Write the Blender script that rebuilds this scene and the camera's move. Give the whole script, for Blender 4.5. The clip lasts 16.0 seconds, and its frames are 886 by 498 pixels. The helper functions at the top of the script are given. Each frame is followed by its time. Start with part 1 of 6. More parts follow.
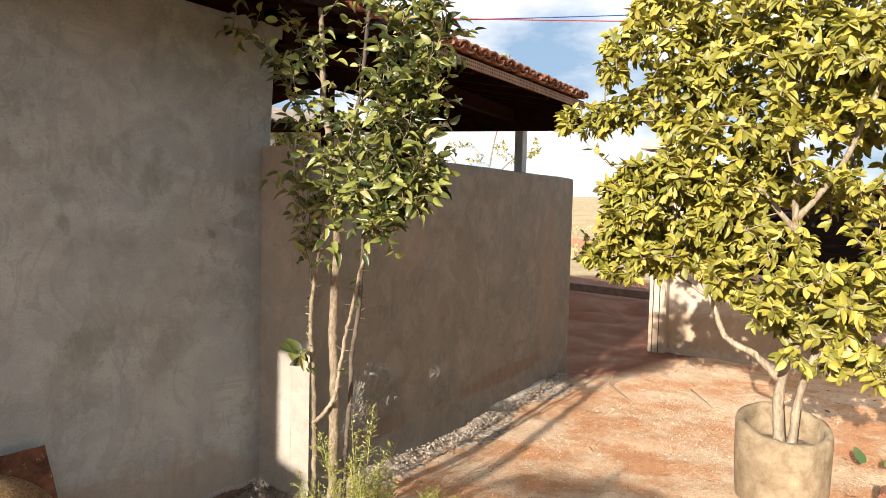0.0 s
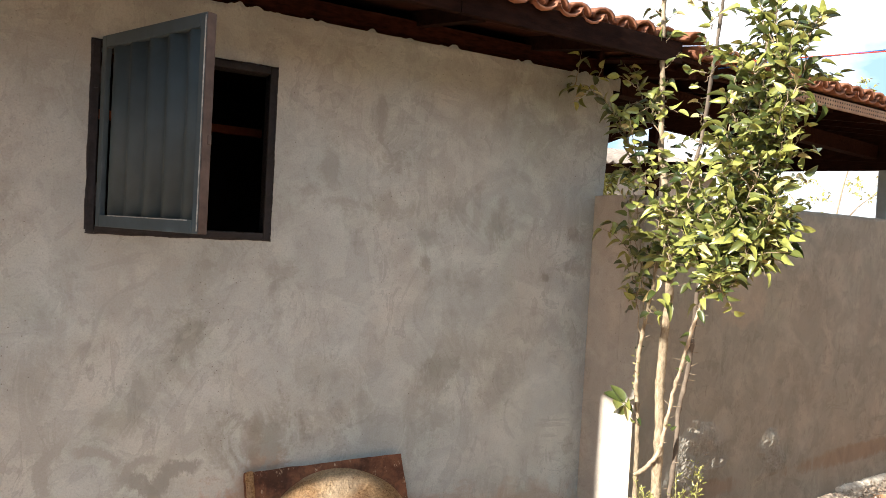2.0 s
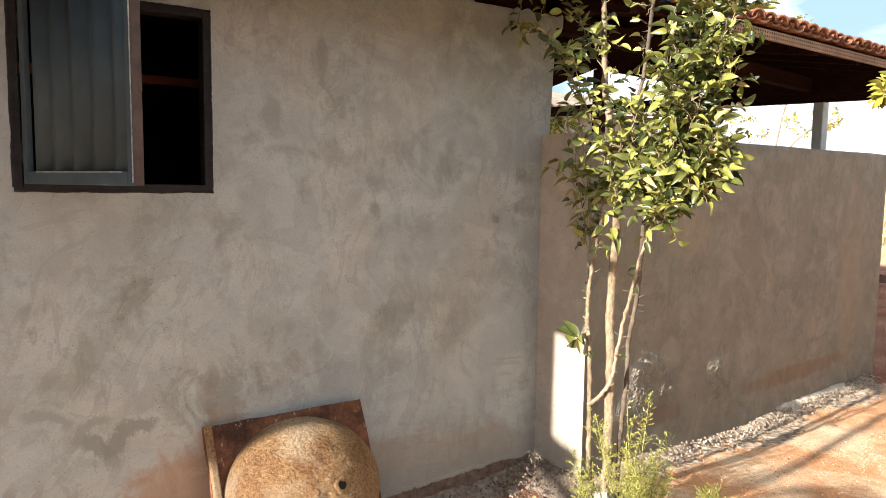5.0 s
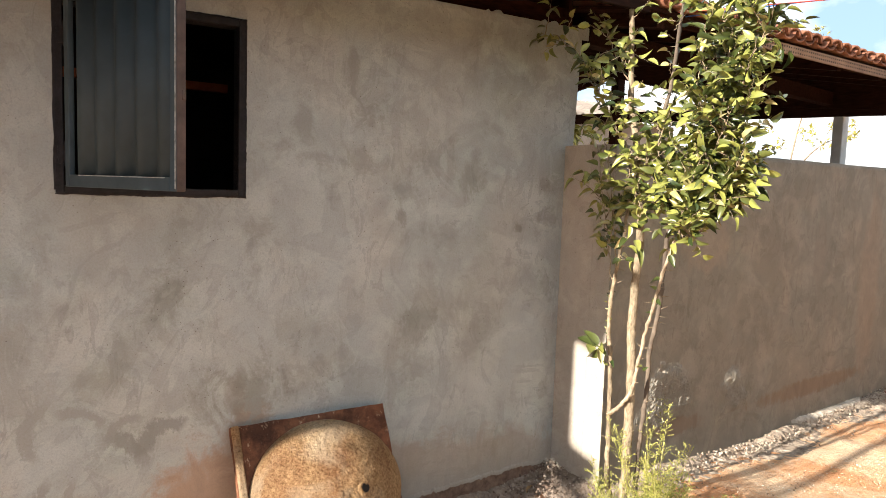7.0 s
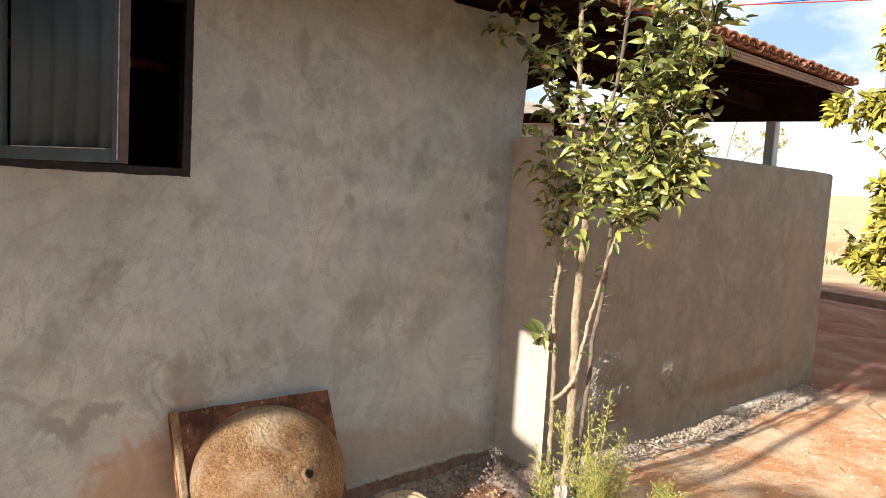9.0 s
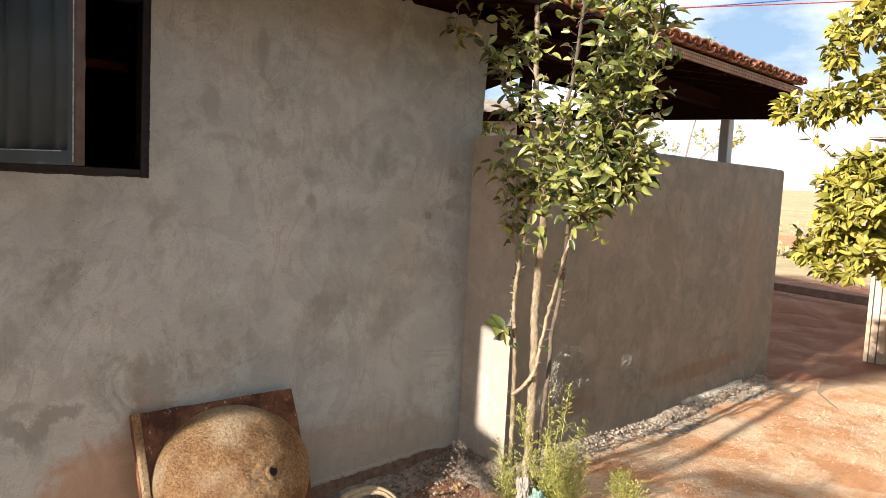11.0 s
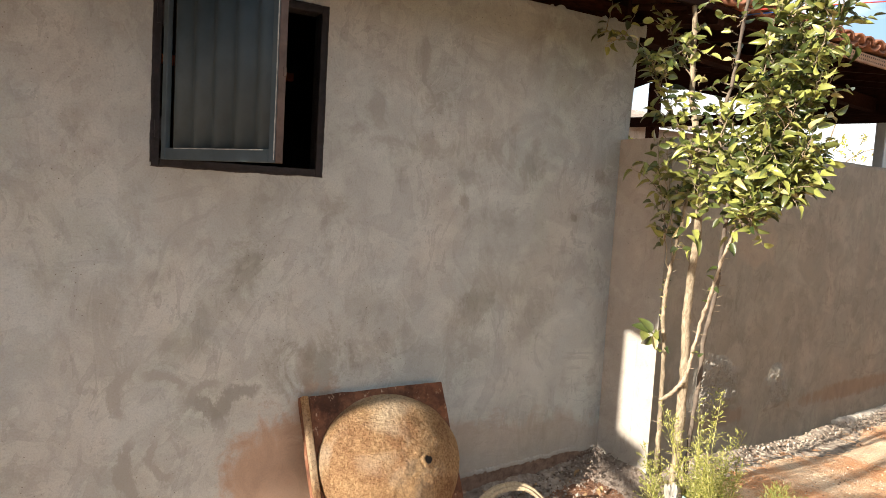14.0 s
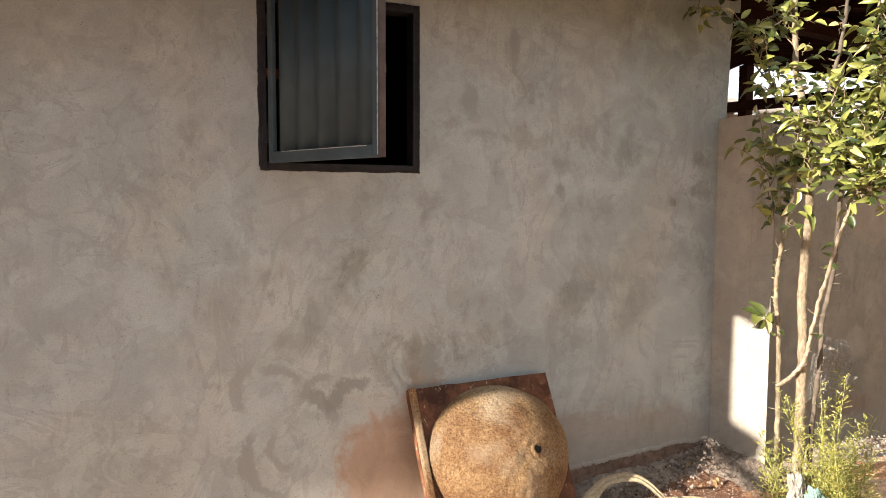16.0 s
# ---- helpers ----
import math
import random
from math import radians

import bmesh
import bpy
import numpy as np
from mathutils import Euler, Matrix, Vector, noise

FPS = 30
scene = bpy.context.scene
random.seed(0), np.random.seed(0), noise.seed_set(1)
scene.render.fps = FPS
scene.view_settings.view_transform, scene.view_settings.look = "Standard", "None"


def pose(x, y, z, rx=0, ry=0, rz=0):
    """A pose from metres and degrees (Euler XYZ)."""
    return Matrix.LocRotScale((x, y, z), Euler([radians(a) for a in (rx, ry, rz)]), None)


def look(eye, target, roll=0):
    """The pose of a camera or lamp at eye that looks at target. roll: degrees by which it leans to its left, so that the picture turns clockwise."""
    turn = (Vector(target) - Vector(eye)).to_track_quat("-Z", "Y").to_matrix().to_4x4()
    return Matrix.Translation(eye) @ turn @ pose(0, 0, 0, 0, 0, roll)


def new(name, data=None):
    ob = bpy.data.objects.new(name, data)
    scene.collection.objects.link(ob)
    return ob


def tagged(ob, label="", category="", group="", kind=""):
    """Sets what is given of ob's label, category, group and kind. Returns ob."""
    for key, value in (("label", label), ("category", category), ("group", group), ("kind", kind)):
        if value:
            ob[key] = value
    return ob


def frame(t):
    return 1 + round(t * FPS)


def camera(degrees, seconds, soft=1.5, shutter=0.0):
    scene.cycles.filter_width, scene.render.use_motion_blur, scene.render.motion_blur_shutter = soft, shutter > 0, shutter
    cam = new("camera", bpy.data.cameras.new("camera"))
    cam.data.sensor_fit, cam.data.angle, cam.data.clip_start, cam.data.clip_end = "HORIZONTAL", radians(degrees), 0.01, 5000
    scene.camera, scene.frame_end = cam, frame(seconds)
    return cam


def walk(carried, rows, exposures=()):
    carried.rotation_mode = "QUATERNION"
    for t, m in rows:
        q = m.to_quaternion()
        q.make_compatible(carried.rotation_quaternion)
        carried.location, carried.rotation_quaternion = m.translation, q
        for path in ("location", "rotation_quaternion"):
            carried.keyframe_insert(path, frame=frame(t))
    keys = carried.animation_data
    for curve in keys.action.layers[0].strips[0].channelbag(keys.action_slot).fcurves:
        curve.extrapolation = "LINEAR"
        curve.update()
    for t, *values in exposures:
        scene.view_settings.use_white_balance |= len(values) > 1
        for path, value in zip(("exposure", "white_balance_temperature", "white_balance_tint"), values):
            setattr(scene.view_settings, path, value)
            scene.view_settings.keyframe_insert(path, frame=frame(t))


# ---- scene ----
cam = camera(66.1, 16.0, soft=0.7)
PATH = [
    (0, (0.126, 0.153, 1.617), (-1.067, 1.754, 1.504), 1.4),
    (0.5, (0.08, 0.115, 1.675), (-1.308, 1.553, 1.6), 2.6),
    (1, (0.097, 0.1, 1.701), (-1.392, 1.435, 1.669), 2.2),
    (1.5, (0.111, 0.069, 1.702), (-1.536, 1.204, 1.686), 2.3),
    (2, (0.129, 0.025, 1.688), (-1.647, 0.943, 1.639), 3.2),
    (2.5, (0.144, -0.033, 1.663), (-1.714, 0.703, 1.584), 3.1),
    (3, (0.094, -0.031, 1.697), (-1.706, 0.824, 1.532), 4.1),
    (3.5, (0.11, 0.014, 1.685), (-1.64, 0.97, 1.527), 2.7),
    (4, (0.128, 0.051, 1.667), (-1.517, 1.169, 1.458), 2.1),
    (6.5, (0.125, -0.029, 1.637), (-1.662, 0.86, 1.507), -1.6),
    (7, (0.125, -0.056, 1.671), (-1.588, 0.961, 1.497), 1.9),
    (7.5, (0.1, -0.019, 1.646), (-1.531, 1.123, 1.457), 1.9),
    (8, (0.126, -0.041, 1.613), (-1.507, 1.101, 1.448), 2.2),
    (8.5, (0.135, -0.046, 1.597), (-1.494, 1.101, 1.419), 2.2),
    (9, (0.116, -0.08, 1.597), (-1.507, 1.077, 1.431), 3.3),
    (11.5, (0.191, -0.086, 1.606), (-1.372, 1.152, 1.438), 2.7),
    (12, (0.172, -0.14, 1.577), (-1.489, 0.961, 1.411), 2.2),
    (12.5, (0.159, -0.24, 1.585), (-1.563, 0.768, 1.455), 3.0),
    (13, (0.152, -0.288, 1.572), (-1.573, 0.716, 1.444), 3.7),
    (13.5, (0.137, -0.328, 1.541), (-1.587, 0.673, 1.388), 3.4),
    (14, (0.12, -0.329, 1.55), (-1.618, 0.646, 1.392), 3.4),
    (14.5, (0.108, -0.345, 1.528), (-1.649, 0.6, 1.397), 2.8),
    (15, (0.115, -0.346, 1.526), (-1.637, 0.605, 1.371), 2.8),
    (15.5, (0.108, -0.359, 1.529), (-1.679, 0.515, 1.324), 0.2),
    (16, (0.109, -0.418, 1.466), (-1.736, 0.342, 1.323), 0.2),
]
walk(cam, [(t, look(eye, target, roll)) for t, eye, target, roll in PATH],
     exposures=[(0, 0.60, 6500, 10), (1.5, 0.90, 6400, 9), (2.5, 1.52, 6100, 8), (4, 1.2, 6500, 10), (7, 1.22, 6500, 10), (8, 1.04, 6500, 10), (9, 0.96, 6450, 10), (11.5, 0.80, 6450, 10), (13, 1.10, 6450, 9), (16, 1.16, 6500, 10)])

# ---- light ----
SUN_WAY = Vector((-0.132, 1.0, -0.350)).normalized()
sun = new("sun", bpy.data.lights.new("sun", "SUN"))
sun.data.energy, sun.data.angle, sun.data.color = 6.6, radians(0.55), (1.0, 0.90, 0.78)
sun.matrix_world = Matrix.Translation((0, -20, 12)) @ SUN_WAY.to_track_quat("-Z", "Y").to_matrix().to_4x4()


def build_world():
    world = bpy.data.worlds.new("sky")
    scene.world = world
    world.use_nodes = True
    nt = world.node_tree
    nt.nodes.clear()
    out = nt.nodes.new("ShaderNodeOutputWorld")
    bg = nt.nodes.new("ShaderNodeBackground")
    sky = nt.nodes.new("ShaderNodeTexSky")
    sky.sky_type, sky.sun_disc = "NISHITA", False
    sky.sun_elevation = math.asin(-SUN_WAY.z)
    sky.sun_rotation = math.atan2(-SUN_WAY.x, -SUN_WAY.y)
    sky.air_density, sky.dust_density, sky.ozone_density = 1.0, 1.0, 1.4
    coord = nt.nodes.new("ShaderNodeTexCoord")
    mapping = nt.nodes.new("ShaderNodeMapping")
    mapping.inputs["Scale"].default_value = (1.0, 1.0, 2.2)
    nt.links.new(coord.outputs["Generated"], mapping.inputs["Vector"])
    cloud = nt.nodes.new("ShaderNodeTexNoise")
    cloud.inputs["Scale"].default_value, cloud.inputs["Detail"].default_value = 3.4, 9.0
    cloud.inputs["Roughness"].default_value = 0.55
    nt.links.new(mapping.outputs["Vector"], cloud.inputs["Vector"])
    ramp = nt.nodes.new("ShaderNodeValToRGB")
    ramp.color_ramp.elements[0].position, ramp.color_ramp.elements[1].position = 0.39, 0.56
    nt.links.new(cloud.outputs["Fac"], ramp.inputs["Fac"])
    mix = nt.nodes.new("ShaderNodeMix")
    mix.data_type = "RGBA"
    mix.inputs["B"].default_value = (17.5, 17.5, 17.6, 1)
    nt.links.new(ramp.outputs["Color"], mix.inputs["Factor"])
    haze = nt.nodes.new("ShaderNodeMix")
    haze.data_type = "RGBA"
    haze.inputs["Factor"].default_value = 0.6
    haze.inputs["B"].default_value = (7.8, 11.2, 15.6, 1)
    nt.links.new(sky.outputs["Color"], haze.inputs["A"])
    nt.links.new(haze.outputs["Result"], mix.inputs["A"])
    nt.links.new(mix.outputs["Result"], bg.inputs["Color"])
    bg.inputs["Strength"].default_value = 0.045
    nt.links.new(bg.outputs["Background"], out.inputs["Surface"])


build_world()


# ---- materials ----
class Nodes:
    """A small builder for one node material."""

    def __init__(self, name, rough=0.8, metal=0.0, spec=0.3):
        self.mat = bpy.data.materials.new(name)
        self.mat.use_nodes = True
        self.nt = self.mat.node_tree
        self.bsdf = self.nt.nodes["Principled BSDF"]
        self.bsdf.inputs["Roughness"].default_value = rough
        self.bsdf.inputs["Metallic"].default_value = metal
        self.bsdf.inputs["Specular IOR Level"].default_value = spec
        self.place = self.nt.nodes.new("ShaderNodeNewGeometry").outputs["Position"]

    def link(self, a, b):
        self.nt.links.new(a, b)

    def noise(self, scale, detail=4.0, rough=0.55, stretch=(1, 1, 1), warp=0.0, turn=0.0):
        m = self.nt.nodes.new("ShaderNodeMapping")
        m.inputs["Scale"].default_value = stretch
        m.inputs["Rotation"].default_value = (turn, 0, 0)
        self.link(self.place, m.inputs["Vector"])
        n = self.nt.nodes.new("ShaderNodeTexNoise")
        n.inputs["Scale"].default_value, n.inputs["Detail"].default_value = scale, detail
        n.inputs["Roughness"].default_value, n.inputs["Distortion"].default_value = rough, warp
        self.link(m.outputs["Vector"], n.inputs["Vector"])
        return n.outputs["Fac"]

    def cells(self, scale, stretch=(1, 1, 1)):
        m = self.nt.nodes.new("ShaderNodeMapping")
        m.inputs["Scale"].default_value = stretch
        self.link(self.place, m.inputs["Vector"])
        n = self.nt.nodes.new("ShaderNodeTexVoronoi")
        n.inputs["Scale"].default_value = scale
        self.link(m.outputs["Vector"], n.inputs["Vector"])
        return n.outputs["Distance"]

    def ramp(self, fac, *stops):
        r = self.nt.nodes.new("ShaderNodeValToRGB")
        while len(r.color_ramp.elements) < len(stops):
            r.color_ramp.elements.new(0.5)
        for e, (pos, col) in zip(r.color_ramp.elements, stops):
            e.position = pos
            e.color = (col, col, col, 1) if isinstance(col, (int, float)) else (*col, 1)
        self.link(fac, r.inputs["Fac"])
        return r.outputs["Color"]

    def mix(self, fac, a, b, blend="MIX"):
        m = self.nt.nodes.new("ShaderNodeMix")
        m.data_type, m.blend_type = "RGBA", blend
        for value, socket in ((fac, m.inputs["Factor"]), (a, m.inputs["A"]), (b, m.inputs["B"])):
            if isinstance(value, (int, float)):
                socket.default_value = value if socket.type == "VALUE" else (value, value, value, 1)
            elif isinstance(value, tuple):
                socket.default_value = (*value, 1)
            else:
                self.link(value, socket)
        return m.outputs["Result"]

    def math(self, op, a, b=0.0):
        m = self.nt.nodes.new("ShaderNodeMath")
        m.operation = op
        m.use_clamp = False
        for value, socket in ((a, m.inputs[0]), (b, m.inputs[1])):
            if isinstance(value, (int, float)):
                socket.default_value = value
            else:
                self.link(value, socket)
        return m.outputs["Value"]

    def spot(self, centre, size, soft=0.45, ragged=0.7, scale=7.0):
        """A ragged patch of 0 to 1 round a place, with half-sizes in metres."""
        sub = self.nt.nodes.new("ShaderNodeVectorMath")
        sub.operation = "SUBTRACT"
        self.link(self.place, sub.inputs[0])
        sub.inputs[1].default_value = centre
        div = self.nt.nodes.new("ShaderNodeVectorMath")
        div.operation = "DIVIDE"
        self.link(sub.outputs["Vector"], div.inputs[0])
        div.inputs[1].default_value = size
        ln = self.nt.nodes.new("ShaderNodeVectorMath")
        ln.operation = "LENGTH"
        self.link(div.outputs["Vector"], ln.inputs[0])
        d = self.math("ADD", ln.outputs["Value"], self.math("MULTIPLY", self.math("SUBTRACT", self.noise(scale, 5.0), 0.5), ragged * 4))
        return self.ramp(d, (max(0.0, 1 - soft), 1.0), (1.0, 0.0))

    def blot(self, centre, size, ragged, soft=0.75):
        """A soft-edged mark round a place, its outline torn by a noise, 0 to 1."""
        sub = self.nt.nodes.new("ShaderNodeVectorMath")
        sub.operation = "SUBTRACT"
        self.link(self.place, sub.inputs[0])
        sub.inputs[1].default_value = centre
        div = self.nt.nodes.new("ShaderNodeVectorMath")
        div.operation = "DIVIDE"
        self.link(sub.outputs["Vector"], div.inputs[0])
        div.inputs[1].default_value = size
        ln = self.nt.nodes.new("ShaderNodeVectorMath")
        ln.operation = "LENGTH"
        self.link(div.outputs["Vector"], ln.inputs[0])
        fall = self.nt.nodes.new("ShaderNodeMapRange")
        fall.interpolation_type = "SMOOTHSTEP"
        self.link(self.math("ADD", ln.outputs["Value"], ragged), fall.inputs["Value"])
        for socket, value in (("From Min", 1.15 - soft), ("From Max", 1.15), ("To Min", 1.0), ("To Max", 0.0)):
            fall.inputs[socket].default_value = value
        return fall.outputs["Result"]

    def stroke(self, centre, radius, width, facing, span=0.5):
        """One curved trowel stroke: part of a ring round a place on the wall, 0 to 1."""
        sub = self.nt.nodes.new("ShaderNodeVectorMath")
        sub.operation = "SUBTRACT"
        self.link(self.place, sub.inputs[0])
        sub.inputs[1].default_value = centre
        ln = self.nt.nodes.new("ShaderNodeVectorMath")
        ln.operation = "LENGTH"
        self.link(sub.outputs["Vector"], ln.inputs[0])
        dot = self.nt.nodes.new("ShaderNodeVectorMath")
        dot.operation = "DOT_PRODUCT"
        self.link(sub.outputs["Vector"], dot.inputs[0])
        dot.inputs[1].default_value = Vector((0, *facing)).normalized()
        wobble = self.math("MULTIPLY", self.math("SUBTRACT", self.noise(6, 3), 0.5), radius * 0.7)
        off = self.math("ABSOLUTE", self.math("SUBTRACT", self.math("ADD", ln.outputs["Value"], wobble), radius))
        ragged = self.math("MULTIPLY", self.math("SUBTRACT", self.noise(38, 6, 0.75, (1, 1, 0.6)), 0.5), 2.8)
        body = self.ramp(self.math("ADD", self.math("DIVIDE", off, width), ragged), (0.55, 1.0), (0.95, 0.0))
        turn = self.math("DIVIDE", dot.outputs["Value"], self.math("MAXIMUM", ln.outputs["Value"], 0.001))
        return self.math("MULTIPLY", body, self.ramp(self.math("ADD", turn, self.math("MULTIPLY", ragged, 0.12)), (span, 0.0), (min(0.99, span + 0.25), 1.0)))

    def island(self):
        return self.nt.nodes.new("ShaderNodeNewGeometry").outputs["Random Per Island"]

    def chance(self):
        return self.nt.nodes.new("ShaderNodeObjectInfo").outputs["Random"]

    def bump(self, height, strength=0.3, distance=0.01):
        b = self.nt.nodes.new("ShaderNodeBump")
        b.inputs["Strength"].default_value, b.inputs["Distance"].default_value = strength, distance
        self.link(height, b.inputs["Height"])
        self.link(b.outputs["Normal"], self.bsdf.inputs["Normal"])

    def colour(self, c):
        if isinstance(c, tuple):
            self.bsdf.inputs["Base Color"].default_value = (*c, 1)
        else:
            self.link(c, self.bsdf.inputs["Base Color"])
        return self.mat


WALL_PLANE = -3.1


def make_plaster(name, stains=(), sweeps=(), tone=(0.338, 0.372, 0.376), rough_spots=(), damp=(), cloudy=1.0):
    n = Nodes(name, 0.92, 0, 0.15)
    def shade(k):
        return tuple(min(1, v * k) for v in tone)
    fine = n.noise(120, 4, 0.75)
    # broad cloudy drying marks
    c = n.mix(n.ramp(n.noise(0.8, 4, 0.55, warp=0.4), (0.34, 0.0), (0.66, 1.0)), shade(0.95), shade(1.09))
    c = n.mix(n.ramp(n.noise(3.2, 6, 0.60, (1, 1, 0.9), 0.5), (0.46, 0.0), (0.70, 0.5 * cloudy)), c, shade(0.74))
    c = n.mix(n.ramp(n.noise(4.6, 5, 0.58, (1, 0.9, 1.1), 0.4), (0.47, 0.0), (0.64, 0.7 * cloudy)), c, shade(1.25))
    # swirled passes of the float, each with one crisp edge
    for scale, stretch, warp, turn, cut, deep, k in ((1.7, (1, 1.0, 0.8), 2.2, 0.5, 0.53, 0.42, 0.78), (2.9, (1, 0.8, 1.2), 2.6, -0.6, 0.55, 0.45, 0.76), (4.6, (1, 1.4, 0.8), 1.8, 0.8, 0.57, 0.40, 0.72),
                                                     (2.3, (1, 1.1, 0.9), 2.4, -0.3, 0.54, 0.45, 1.20), (6.5, (1, 1.7, 0.7), 1.2, -0.9, 0.60, 0.45, 0.70)):
        m = n.noise(scale, 4, 0.56, stretch, warp, turn)
        fade = n.ramp(n.noise(scale * 0.5, 3, 0.5), (0.42, 0.0), (0.58, cloudy))
        c = n.mix(n.math("MULTIPLY", n.ramp(m, (cut, 0.0), (cut + 0.016, deep), (cut + 0.12, deep * 0.25)), fade), c, shade(k))
    # a warm and a cool cast in patches
    c = n.mix(n.ramp(n.noise(1.6, 5, 0.6, warp=0.4), (0.42, 0.0), (0.60, 0.8)), c, n.mix(1.0, c, (1.05, 0.985, 0.94), "MULTIPLY"))
    c = n.mix(n.ramp(n.noise(2.7, 5, 0.6, warp=0.4), (0.55, 0.0), (0.66, 0.5)), c, n.mix(1.0, c, (0.93, 0.97, 0.93), "MULTIPLY"))
    # pits, grit and stray splashes
    c = n.mix(n.ramp(n.noise(52, 5, 0.8), (0.56, 0.0), (0.68, 0.42)), c, shade(0.70))
    c = n.mix(n.ramp(n.cells(9.0), (0.012, 0.8), (0.03, 0.0)), c, (0.10, 0.085, 0.07))
    c = n.mix(n.math("MULTIPLY", n.ramp(n.cells(38.0), (0.07, 1.0), (0.12, 0.0)), n.ramp(n.noise(3.0, 3), (0.5, 0.0), (0.62, 0.8))), c, (0.12, 0.10, 0.085))
    # damp blots, all torn by the same two noises
    coarse, tear = n.noise(5.5, 6, 0.68, (1, 1.1, 0.8), 0.9), n.noise(34.0, 4, 0.7)
    ragged = n.math("ADD", n.math("MULTIPLY", n.math("SUBTRACT", coarse, 0.5), 5.0), n.math("MULTIPLY", n.math("SUBTRACT", tear, 0.5), 1.3))
    gentle = n.math("MULTIPLY", ragged, 0.30)
    wet = None
    for y, z, ry, rz, amount in damp:
        b = n.math("MULTIPLY", n.blot((WALL_PLANE, y, z), (1.0, ry * 1.45, rz * 1.45), ragged, 1.0), amount * 0.85)
        wet = b if wet is None else n.math("MAXIMUM", wet, b)
    if wet is not None:
        c = n.mix(wet, c, n.mix(1.0, c, (0.64, 0.62, 0.575), "MULTIPLY"))
    for centre, size, col, amount in stains:
        c = n.mix(n.math("MULTIPLY", n.blot(centre, size, gentle, 0.5), amount), c, n.mix(n.ramp(coarse, (0.35, 0.0), (0.65, 1.0)), tuple(v * 0.86 for v in col), tuple(v * 1.12 for v in col)))
    for y, z, radius, width, facing, span, k in sweeps:
        c = n.mix(n.math("MULTIPLY", n.stroke((WALL_PLANE, y, z), radius, width, facing, span), 0.8), c, tuple(v * k * w for v, w in zip(tone, (1.03, 0.98, 0.93))))
    c = n.mix(n.ramp(fine, (0.32, 0.26), (0.58, 0.0)), c, (0.2, 0.17, 0.14))
    height = n.math("ADD", n.math("MULTIPLY", fine, 0.35), n.math("MULTIPLY", n.noise(9, 5, 0.6), 1.2))
    for centre, size in rough_spots:
        height = n.math("ADD", height, n.math("MULTIPLY", n.spot(centre, size, 0.6, 0.5), n.math("MULTIPLY", n.noise(38, 5, 0.7, warp=1.0), 2.5)))
    n.bump(height, 0.55, 0.006)
    return n.colour(c)


